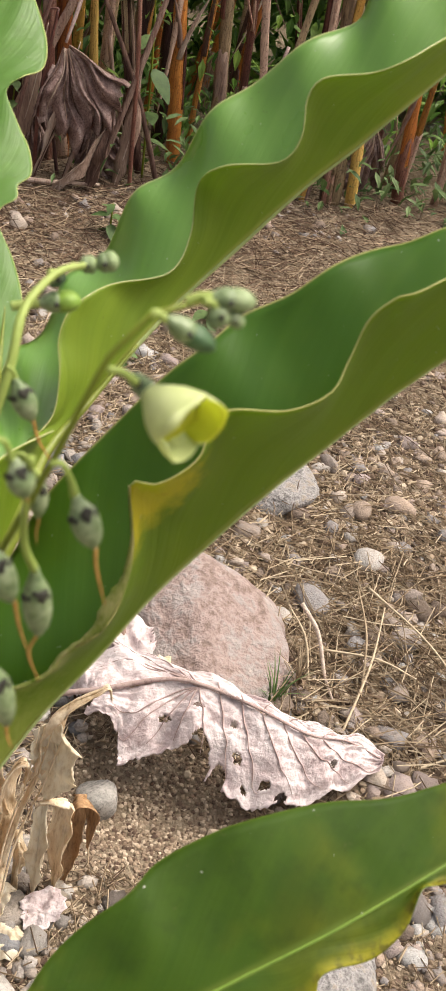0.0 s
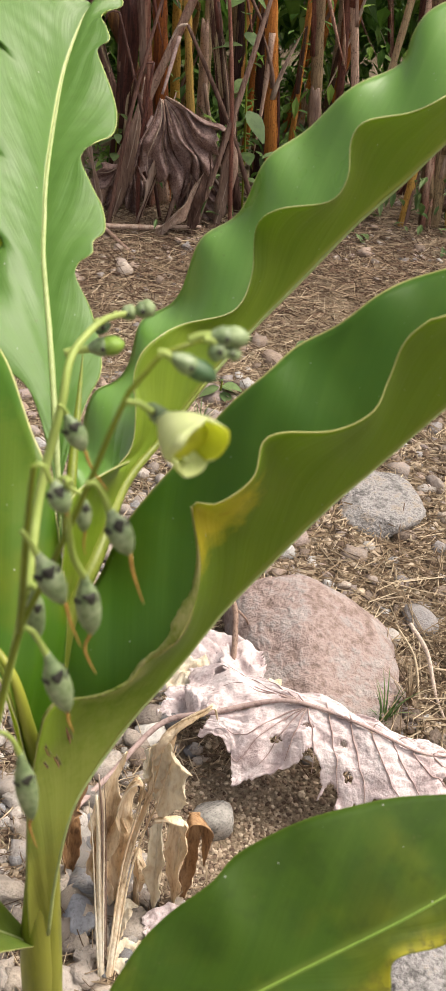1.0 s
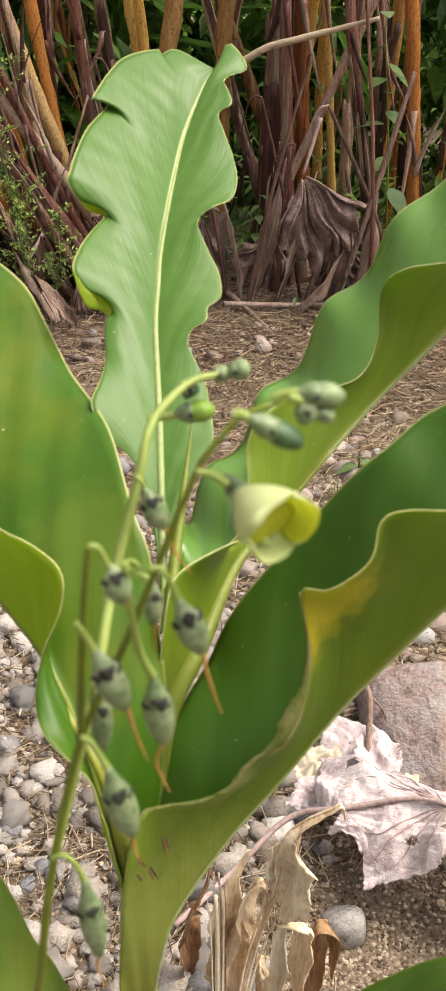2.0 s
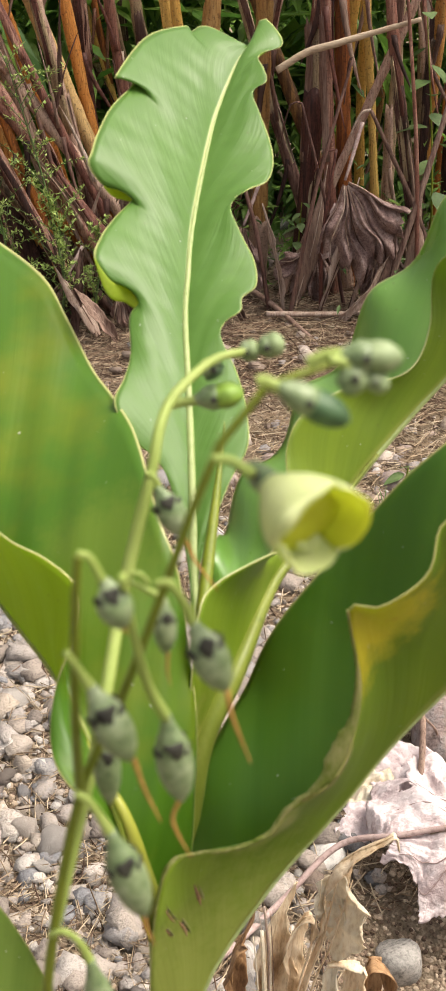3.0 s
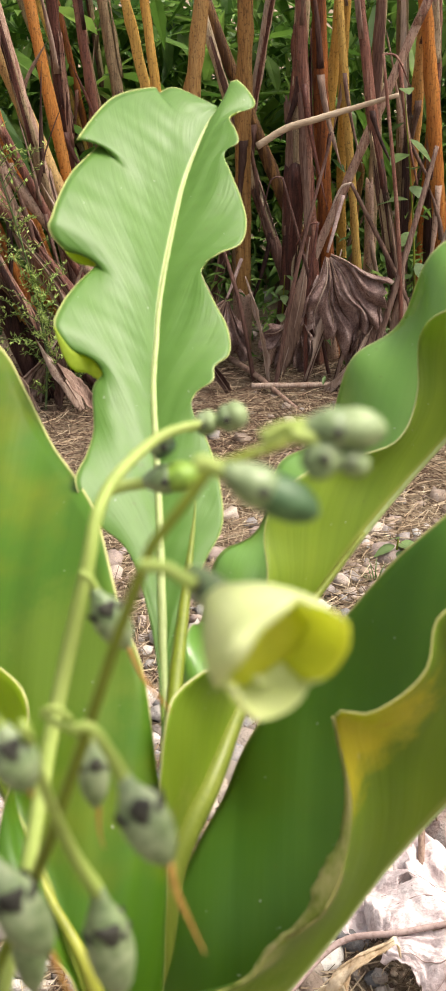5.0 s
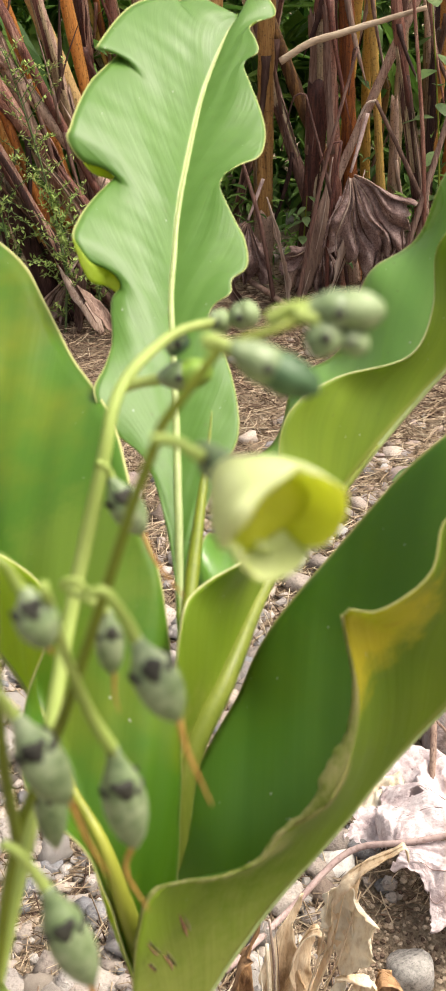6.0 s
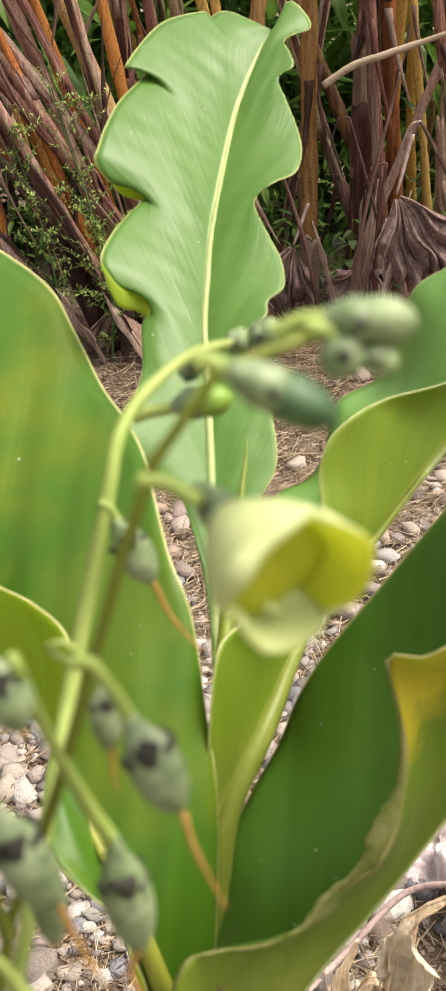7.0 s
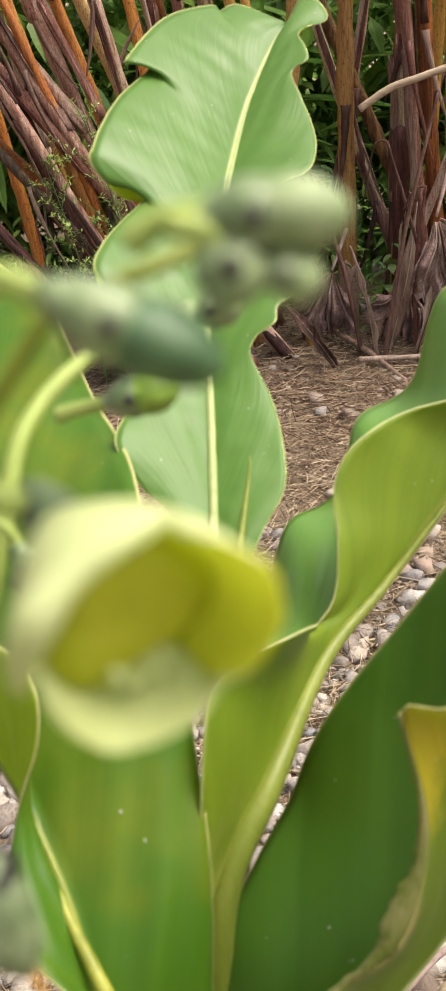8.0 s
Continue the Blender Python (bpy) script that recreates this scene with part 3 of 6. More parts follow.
LOW_NEAR = [(-0.0168, -0.005, 0.6047), (-0.0154, -0.012, 0.6755), (-0.0108, -0.014, 0.7489), (-0.0041, -0.014, 0.8111), (0.0037, -0.008, 0.8354), (0.0167, 0, 0.8333), (0.0329, 0, 0.8365), (0.0493, 0.005, 0.8407), (0.0578, 0.01, 0.8505), (0.0766, 0.015, 0.8638), (0.0864, 0.022, 0.8863), (0.0887, 0.028, 0.9092), (0.0823, 0.03, 0.9475), (0.0958, 0.025, 0.953), (0.1143, 0.03, 0.9658), (0.1196, 0.04, 0.9814), (0.1314, 0.042, 0.9868), (0.1584, 0.04, 0.989), (0.1791, 0.045, 0.9977), (0.1881, 0.055, 1.0114), (0.1948, 0.06, 1.0316), (0.2062, 0.06, 1.0447), (0.2146, 0.06, 1.0477), (0.2596, 0.08, 1.0559), (0.3254, 0.12, 1.0254)]
LEFT_RIB = [(-0.0094, 0, 0.7706), (-0.022, 0.012, 0.8359), (-0.0352, 0.035, 0.8655), (-0.0537, 0.06, 0.8853), (-0.079, 0.09, 0.8964), (-0.117, 0.14, 0.9051), (-0.161, 0.19, 0.9236), (-0.2172, 0.27, 0.9463)]
LEFT_FAR = [(0.0033, 0.01, 0.7578), (0.0111, 0.03, 0.8117), (0.014, 0.05, 0.8628), (0.0104, 0.07, 0.8902), (0.0051, 0.0938, 0.924), (-0.0057, 0.1143, 0.9436), (-0.0215, 0.1737, 0.9568), (-0.0386, 0.2209, 0.956), (-0.0556, 0.2554, 0.9596), (-0.0757, 0.2938, 0.9781), (-0.0913, 0.3216, 0.9918), (-0.1144, 0.35, 1.0003), (-0.1554, 0.38, 1.0138), (-0.1913, 0.38, 1.0208), (-0.2107, 0.34, 1.0015), (-0.2218, 0.28, 0.9435)]
LEFT_NEAR = [(-0.0087, -0.005, 0.7771), (-0.0179, 0, 0.8304), (-0.0229, 0, 0.8525), (-0.0436, 0.01, 0.8688), (-0.052, 0.03, 0.8768), (-0.0497, 0.045, 0.8937), (-0.0377, 0.05, 0.921), (-0.0367, 0.055, 0.9412), (-0.0534, 0.07, 0.9476), (-0.071, 0.08, 0.9515), (-0.0944, 0.1, 0.9564), (-0.1278, 0.15, 0.949), (-0.1704, 0.2, 0.9538), (-0.2131, 0.26, 0.9492)]
BOTTOM_RIB = [(-0.0249, -0.1478, 0.6586), (0.0345, -0.141, 0.6919), (0.095, -0.1268, 0.7159), (0.1509, -0.1133, 0.7352), (0.205, -0.1005, 0.7538), (0.2652, -0.0814, 0.7737), (0.3289, -0.0556, 0.7864), (0.3971, -0.0241, 0.7914)]
BOTTOM_FAR = [(-0.0211, -0.1498, 0.6698), (0.0147, -0.1352, 0.7079), (0.0309, -0.118, 0.7212), (0.0512, -0.0967, 0.7378), (0.0685, -0.0851, 0.7475), (0.0927, -0.0762, 0.7612), (0.1077, -0.0634, 0.7666), (0.1296, -0.056, 0.7742), (0.1548, -0.0522, 0.7834), (0.2002, -0.0467, 0.7889), (0.2376, -0.0483, 0.7923), (0.2709, -0.0449, 0.7986), (0.3286, -0.0373, 0.8106), (0.3981, -0.0236, 0.7919)]
BOTTOM_NEAR = [(-0.0226, -0.1533, 0.6673), (0.0342, -0.1621, 0.6924), (0.0966, -0.1522, 0.7065), (0.1479, -0.1429, 0.7188), (0.1851, -0.1354, 0.7283), (0.191, -0.1207, 0.7435), (0.2213, -0.1152, 0.746), (0.2409, -0.1049, 0.7552), (0.2475, -0.0943, 0.7751), (0.264, -0.089, 0.7685), (0.3001, -0.0855, 0.7752), (0.3413, -0.072, 0.7891), (0.396, -0.0253, 0.7904)]
SIDE_RIB = [(-0.0146, 0, 0.5859), (-0.0409, -0.01, 0.6257), (-0.0629, -0.02, 0.6642), (-0.097, -0.03, 0.7251), (-0.1259, -0.02, 0.7759), (-0.1424, 0, 0.8087)]
SIDE_FAR = [(-0.015, 0.01, 0.5756), (-0.0354, 0.01, 0.6234), (-0.0486, 0.01, 0.659), (-0.0568, 0.01, 0.689), (-0.0666, 0.01, 0.7128), (-0.076, 0.01, 0.7551), (-0.0899, 0.01, 0.7919), (-0.1141, 0.01, 0.8143), (-0.1454, 0.005, 0.8043)]
SIDE_NEAR = [(-0.014, -0.01, 0.5995), (-0.0362, -0.04, 0.6439), (-0.0598, -0.05, 0.6491), (-0.0971, -0.07, 0.7101), (-0.131, -0.05, 0.7556), (-0.1421, -0.03, 0.7893), (-0.1397, -0.005, 0.8122)]
STALK = [(-0.0519, -0.12, 0.7469), (-0.0346, -0.128, 0.8361), (-0.0241, -0.137, 0.8884), (-0.0145, -0.136, 0.9497), (-0.001, -0.130, 1.008), (0.011, -0.128, 1.036), (0.024, -0.128, 1.07), (0.036, -0.125, 1.102), (0.044, -0.121, 1.116), (0.051, -0.121, 1.122), (0.058, -0.119, 1.125), (0.065, -0.117, 1.125)]
STALK_SIDE = [(-0.0005, -0.131, 1.010), (0.0023, -0.137, 1.0392), (0.0041, -0.137, 1.0586), (0.0062, -0.137, 1.0768), (0.0079, -0.137, 1.0887)]
STALK_PALE = [(-0.012, -0.1345, 0.96), (0.0010, -0.108, 1.0080), (0.0067, -0.078, 1.0350), (0.0158, -0.064, 1.067), (0.0182, -0.056, 1.0775), (0.0205, -0.048, 1.0815), (0.0252, -0.04, 1.0848), (0.0329, -0.03, 1.0875), (0.0409, -0.025, 1.0879), (0.0479, -0.022, 1.0875)]
SHOOT = [(0.0154, 0.08, 0.8866), (0.0171, 0.11, 0.9037), (0.0217, 0.15, 0.9297), (0.0249, 0.18, 0.9471), (0.0259, 0.19, 0.9556)]

# ---- ground ----
def ground_height(x, y):
    h = 0.018 * noise.noise(Vector((x * 1.6, y * 1.6, 3.0))) + 0.007 * noise.noise(Vector((x * 6, y * 6, 1.0)))
    hollow = 0.05 * math.exp(-(((x - 0.27) / 0.16) ** 2 + ((y - 0.52) / 0.09) ** 2))
    return h * max(0.0, min(1.0, 6 - math.hypot(x, y) * 0.5)) - hollow


def build_ground():
    xs = np.concatenate([np.array((-400, -120, -40, -14, -6, -3.5)), np.linspace(-2.0, 2.6, 139), np.array((4, 6, 14, 40, 120, 400))])
    ys = np.concatenate([np.array((-400, -120, -40, -14, -6, -2.5)), np.linspace(-1.0, 4.6, 169), np.array((6, 9, 16, 40, 120, 400))])
    verts = [(x, y, ground_height(x, y)) for y in ys for x in xs]
    w = len(xs)
    faces = [(j * w + i, j * w + i + 1, (j + 1) * w + i + 1, (j + 1) * w + i) for j in range(len(ys) - 1) for i in range(w - 1)]
    me = bpy.data.meshes.new("ground")
    me.from_pydata(verts, [], faces)
    me.shade_smooth()
    me.materials.append(M_SOIL)
    return tagged(new("ground", me), "brown sandy soil strewn with gravel and dry litter", "ground", kind="structure")


ground = build_ground()


# ---- the leafy plant ----
plant = empty("canna_plant", "green leafy plant with broad wavy leaves on stony soil", "plant")
bm = bmesh.new()
tube(bm, [(-0.012, 0.01, -0.03), (-0.012, 0.008, 0.25), (-0.008, 0.006, 0.5), (-0.003, 0.012, 0.66), (0.0, 0.03, 0.74)], (0.0140, 0.0128, 0.0122, 0.0115, 0.006), 16, 40)
part("stem", bm, M_STEM, plant, "yellowish green round stem")
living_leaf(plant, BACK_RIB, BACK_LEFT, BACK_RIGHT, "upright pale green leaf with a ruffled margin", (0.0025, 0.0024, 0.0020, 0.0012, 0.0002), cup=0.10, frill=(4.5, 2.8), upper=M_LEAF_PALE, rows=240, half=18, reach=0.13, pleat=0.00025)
living_leaf(plant, UP_RIB, UP_FAR, UP_NEAR, "folded green leaf with a scalloped margin", (0.0024, 0.0020, 0.0015, 0.0008), cup=0.10, frill=(3.0, 2.2), rows=180, half=16, swell=(0.003, 4.6, 0.6), hem=(0.0095, 0.0, 10.0, 0.61), pleat=0.0004)
living_leaf(plant, LOW_RIB, LOW_FAR, LOW_NEAR, "dark green folded leaf with a yellowing margin", (0.0015, 0.0012, 0.0010, 0.0008), cup=0.10, frill=(3.0, 2.2), rows=180, half=16, under=M_UNDER_SPOTTED, upper=M_LEAF_DARK, swell=(0.0035, 4.0, 2.0), hem=(0.0030, 0.0, 7.0, 0.72), pleat=0.0004)
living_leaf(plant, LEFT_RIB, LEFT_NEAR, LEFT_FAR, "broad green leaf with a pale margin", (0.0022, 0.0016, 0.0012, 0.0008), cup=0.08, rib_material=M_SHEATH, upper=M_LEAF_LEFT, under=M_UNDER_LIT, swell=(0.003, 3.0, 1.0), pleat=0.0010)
living_leaf(plant, BOTTOM_RIB, BOTTOM_FAR, BOTTOM_NEAR, "low dark green leaf, yellowed and nibbled at its edge", (0.0010, 0.0009, 0.0008, 0.0006), cup=0.04, reach=0.04, upper=M_LEAF_OLD, rib_material=M_OLD_RIB, pleat=0.0004)
living_leaf(plant, SIDE_RIB, SIDE_FAR, SIDE_NEAR, "low pale green leaf turned sideways, spotted brown", (0.0016, 0.0013, 0.001, 0.0008), cup=0.05, upper=M_LEAF_SPENT, under=M_LEAF_SPENT)
FOLDS = ((8, 12, 0.0085), (14, 17, 0.0055), (20, 24, 0.0055))
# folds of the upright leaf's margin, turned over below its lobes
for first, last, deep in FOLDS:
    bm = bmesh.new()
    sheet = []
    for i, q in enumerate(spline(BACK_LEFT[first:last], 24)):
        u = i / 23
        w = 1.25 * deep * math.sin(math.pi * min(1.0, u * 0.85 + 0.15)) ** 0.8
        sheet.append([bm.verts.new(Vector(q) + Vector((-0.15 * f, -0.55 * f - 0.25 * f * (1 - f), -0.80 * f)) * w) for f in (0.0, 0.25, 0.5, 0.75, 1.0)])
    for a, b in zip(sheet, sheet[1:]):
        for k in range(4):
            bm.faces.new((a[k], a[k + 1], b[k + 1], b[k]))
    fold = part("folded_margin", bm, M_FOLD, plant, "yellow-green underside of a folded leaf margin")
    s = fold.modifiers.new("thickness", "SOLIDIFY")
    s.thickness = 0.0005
# the withered strip folded in along the dark leaf's margin
bm = bmesh.new()
strip = []
for i, q in enumerate(spline(LOW_NEAR[3:13], 110)):
    u = i / 109
    w = (0.26 + 0.85 * math.exp(-((u - 0.64) / 0.13) ** 2)) * math.sin(math.pi * min(1.0, u * 0.96 + 0.02)) ** 0.6 * (1 + 0.45 * noise.noise(Vector((u * 9, 0, 2)))) * (1 + 0.35 * noise.noise(Vector((u * 42, 0, 5))))
    strip.append([bm.verts.new(Vector(q) + Vector((-0.0065, -0.001, 0.0035)) * w * f + Vector((0, -0.0014 * math.sin(math.pi * f) - 0.0004, (0.0006 + 0.0020 * (1 - f)) * noise.noise(Vector((u * 38, f * 3, 1)))))) for f in (0.0, 0.25, 0.5, 0.75, 1.0)])
for a, b in zip(strip, strip[1:]):
    for k in range(4):
        bm.faces.new((a[k], a[k + 1], b[k + 1], b[k]))
dry = part("dry_margin", bm, M_SCAR, plant, "withered tan strip of leaf margin")
s = dry.modifiers.new("thickness", "SOLIDIFY")
s.thickness = 0.0004
# torn cracks where the dark leaf wraps the stem, with a dried pale lip each
for line, wide in (([(0.0128, 0.0059, 0.8065), (0.0139, 0.0073, 0.7984), (0.0150, 0.0083, 0.7906), (0.0155, 0.0086, 0.7858)], 0.0013),
                   ([(-0.0001, -0.0092, 0.8066), (0.0020, -0.0054, 0.7951), (0.0040, -0.0028, 0.7880)], 0.0011),
                   ([(0.0056, -0.0008, 0.7866), (0.0077, 0.0013, 0.7772), (0.0085, 0.0019, 0.7718)], 0.0014),
                   ([(-0.0007, -0.0082, 0.7904), (0.0018, -0.0051, 0.7798)], 0.0008)):
    out, across = Vector((0.70, -0.71, 0.0)), Vector((0.71, 0.70, 0.0))
    bm = bmesh.new()
    tube(bm, [tuple(Vector(q) - out * wide * 0.7) for q in line], (wide * 0.15, wide * 0.75, wide * 0.5, wide * 0.7, wide * 0.15), 7, 26, 0.9)
    tear = part("tear", bm, M_SCALE, plant, "dark torn crack in the leaf's sheath")
    for way, material in ((1.0, M_SCAR), (-1.0, M_BROWN)):
        bm = bmesh.new()
        tube(bm, [tuple(Vector(q) + across * way * wide * 0.8 - out * 0.0003) for q in line], (0.0002, wide * 0.5, wide * 0.6, 0.0002), 6, 26, 0.9)
        part("dried_lip", bm, material, tear, "dried lip of the crack")
# the stalk of the broad leaf, wrapped into the stem
bm = bmesh.new()
tube(bm, [(-0.0100, 0.006, 0.58), (-0.0070, 0.005, 0.70), (-0.0060, 0.004, 0.77), (-0.0105, 0.003, 0.814), (-0.0175, 0.008, 0.848), (-0.0345, 0.030, 0.863), (-0.0520, 0.056, 0.884)], (0.0105, 0.0100, 0.0085, 0.0068, 0.0045, 0.0024, 0.0010), 16, 70)
part("petiole", bm, M_STEM, plant, "olive green stalk of the broad leaf")
# the sheath that closes round the stem below the dark leaf
bm = bmesh.new()
tube(bm, [(-0.014, 0.008, 0.20), (-0.013, 0.006, 0.42), (-0.0125, 0.004, 0.56), (-0.0115, 0.004, 0.615), (-0.008, 0.006, 0.68)], (0.0128, 0.0128, 0.0132, 0.0128, 0.0070), 18, 60)
part("sheath", bm, M_STEM, plant, "olive green leaf sheath closed round the stem")
# the pale thick leaf stalk that carries the folded leaf
bm = bmesh.new()
tube(bm, [(x - 0.001, y - 0.004, z + 0.002) for x, y, z in UP_RIB[:6]], (0.0085, 0.0078, 0.0062, 0.0042, 0.0026, 0.0010), 12, 60)
part("petiole", bm, M_SHEATH, plant, "pale yellow-green leaf stalk")
# the rolled young leaf in the middle
bm = bmesh.new()
tube(bm, SHOOT, (0.0040, 0.0034, 0.0022, 0.0003), 10, 40)
part("shoot", bm, M_STALK, plant, "tightly rolled young leaf")
# the petiole that holds the low leaf
bm = bmesh.new()
tube(bm, [(-0.012, 0.008, 0.40), (-0.03, -0.06, 0.52), tuple(BOTTOM_RIB[0]), tuple(BOTTOM_RIB[1])], (0.006, 0.005, 0.003, 0.002), 8, 24)
part("petiole", bm, M_STEM, plant)


# ---- flower stalks ----
def stalk_of(name, label, category, base, lines):
    """A thing whose origin lies at base; its stalks are parts."""
    ob = empty(name, label, category, base)
    for pts, radii, material in lines:
        bm = bmesh.new()
        tube(bm, [tuple(Vector(q) - Vector(base)) for q in pts], radii, 9, 70)
        part("stalk", bm, material, ob)
    return ob


def shifted(parent, points):
    return [tuple(Vector(q) - parent.location) for q in points]


def seed_pod(parent, pedicel, top, tip, radius, style):
    """A waxy pod on a bent pedicel, with dark scale scars and the withered style hanging from it."""
    top, tip = (Vector(v) for v in shifted(parent, (top, tip)))
    axis = tip - top
    n = axis.length
    shape = ((0.0, 0.30), (0.06, 0.34), (0.16, 0.52), (0.3, 0.88), (0.42, 1.0), (0.56, 1.02), (0.7, 0.92), (0.84, 0.68), (0.94, 0.36), (1.0, 0.12))
    bm = bmesh.new()
    lathe(bm, top, axis, [(h * n, r * radius) for h, r in shape], 15, lobes=3, depth=0.05)
    pod = part("seed_pod", bm, M_POD, parent, "waxy grey-green seed pod")
    bm = bmesh.new()
    tube(bm, shifted(parent, pedicel) + [tuple(top + axis * 0.05)], (radius * 0.22, radius * 0.22, radius * 0.34), 8, 20)
    part("pedicel", bm, M_PALE, pod)
    bm = bmesh.new()
    tube(bm, shifted(parent, style), (radius * 0.15, radius * 0.11, radius * 0.04), 6, 14)
    part("withered_style", bm, M_STYLE, pod, "withered orange-brown style")
    ax = axis.normalized()
    side = ax.cross(Vector((0.1, 0.9, -0.2))).normalized()
    face = ax.cross(side)
    if face.y > 0:
        face = -face
    for k, (a, at, size) in enumerate(((-0.75, 0.40, 0.52), (0.45, 0.33, 0.58), (1.5, 0.42, 0.48), (2.9, 0.38, 0.5))):
        d = face * math.cos(a) + side * math.sin(a)
        c = top + axis * at + d * radius * 0.93
        bm = bmesh.new()
        bmesh.ops.create_icosphere(bm, subdivisions=2, radius=1.0)
        turn = Matrix((d, ax, d.cross(ax))).transposed().to_4x4()
        for v in bm.verts:
            g = 1 + 0.8 * noise.noise(v.co * 1.3 + Vector((k * 3.1, top.x * 900, tip.z * 700)))
            v.co = turn @ Vector((v.co.x * radius * 0.07, (v.co.y * 0.9 - 0.25 * abs(v.co.z)) * radius * size * g, v.co.z * (0.85 - 0.45 * v.co.y) * radius * size * g)) + c
        part("scale_scar", bm, M_SCALE, pod, "dark withered scale")
    return pod


def flower_bud(parent, pedicel, base, tip, radius, tip_material):
    base, tip = (Vector(v) for v in shifted(parent, (base, tip)))
    axis = tip - base
    n = axis.length
    bm = bmesh.new()
    lathe(bm, base, axis, [(h * n, r * radius) for h, r in ((0, 0.25), (0.08, 0.42), (0.2, 0.72), (0.36, 0.98), (0.5, 0.92), (0.56, 0.72))], 12, lobes=3, depth=0.06)
    bud = part("flower_bud", bm, M_POD, parent, "waxy grey-green flower bud")
    bm = bmesh.new()
    lathe(bm, base, axis, [(h * n, r * radius) for h, r in ((0.4, 0.74), (0.52, 0.94), (0.66, 1.0), (0.8, 0.9), (0.93, 0.6), (1.0, 0.2))], 12, lobes=3, depth=0.08)
    part("bud_tip", bm, tip_material, bud)
    bm = bmesh.new()
    tube(bm, shifted(parent, pedicel) + [tuple(base + axis * 0.06)], (radius * 0.42, radius * 0.36, radius * 0.4), 8, 16)
    part("pedicel", bm, M_PALE, bud)
    ax = axis.normalized()
    side = ax.cross(Vector((0, 1, 0.2))).normalized()
    d = (side.cross(ax) if side.cross(ax).y < 0 else ax.cross(side)) * 0.9 + side * 0.4
    d.normalize()
    bm = bmesh.new()
    bmesh.ops.create_icosphere(bm, subdivisions=2, radius=1.0)
    turn = Matrix((d, ax, d.cross(ax))).transposed().to_4x4()
    for v in bm.verts:
        v.co = turn @ Vector((v.co.x * radius * 0.14, v.co.y * radius * 0.34, v.co.z * radius * 0.26)) + base + axis * 0.42 + d * radius * 0.9
    part("scale_scar", bm, M_SCALE, bud, "dark withered scale")
    return bud


BELL = ((0.0, 0.0018), (0.15, 0.0036), (0.35, 0.0060), (0.55, 0.0080), (0.75, 0.0093), (0.9, 0.0098), (1.0, 0.0096))


def petal(bm, base, axis, up, phi, spread, profile, h0, h1, roll, turn, notch, seed):
    """One petal of a bell: a piece of its wall, notched between the lobes, its rim rolled outwards."""
    side = axis.cross(up)
    rows, cols = 20, 17
    hs, rs = zip(*profile)
    grid = []
    for i in range(rows):
        s = i / (rows - 1)
        line = []
        for k in range(cols):
            w = 2 * k / (cols - 1) - 1
            ang = phi + w * spread
            top = 1 - notch * abs(w) ** 3 + 0.03 * noise.noise(Vector((w * 2.2, seed, 0)))
            u = min(1.0, s / 0.72)
            r = float(np.interp(u * top, hs, rs)) * (1 + 0.05 * w)
            h = h0 + (h1 - h0) * u * top
            if s > 0.72:
                q = (s - 0.72) / 0.28 * turn * (1 - 0.85 * abs(w) ** 3)
                c = roll * (1 - 0.6 * abs(w) ** 4) * (1 + 0.35 * noise.noise(Vector((w * 1.8, seed, 4))))
                r += c * (1 - math.cos(q))
                h += c * math.sin(q)
            r += 0.0011 * s * s * noise.noise(Vector((w * 2.4, s * 2.0, seed * 5.3)))
            line.append(bm.verts.new(base + axis * h + (up * math.cos(ang) + side * math.sin(ang)) * r))
        grid.append(line)
    for i in range(rows - 1):
        for k in range(cols - 1):
            bm.faces.new((grid[i][k], grid[i][k + 1], grid[i + 1][k + 1], grid[i + 1][k]))


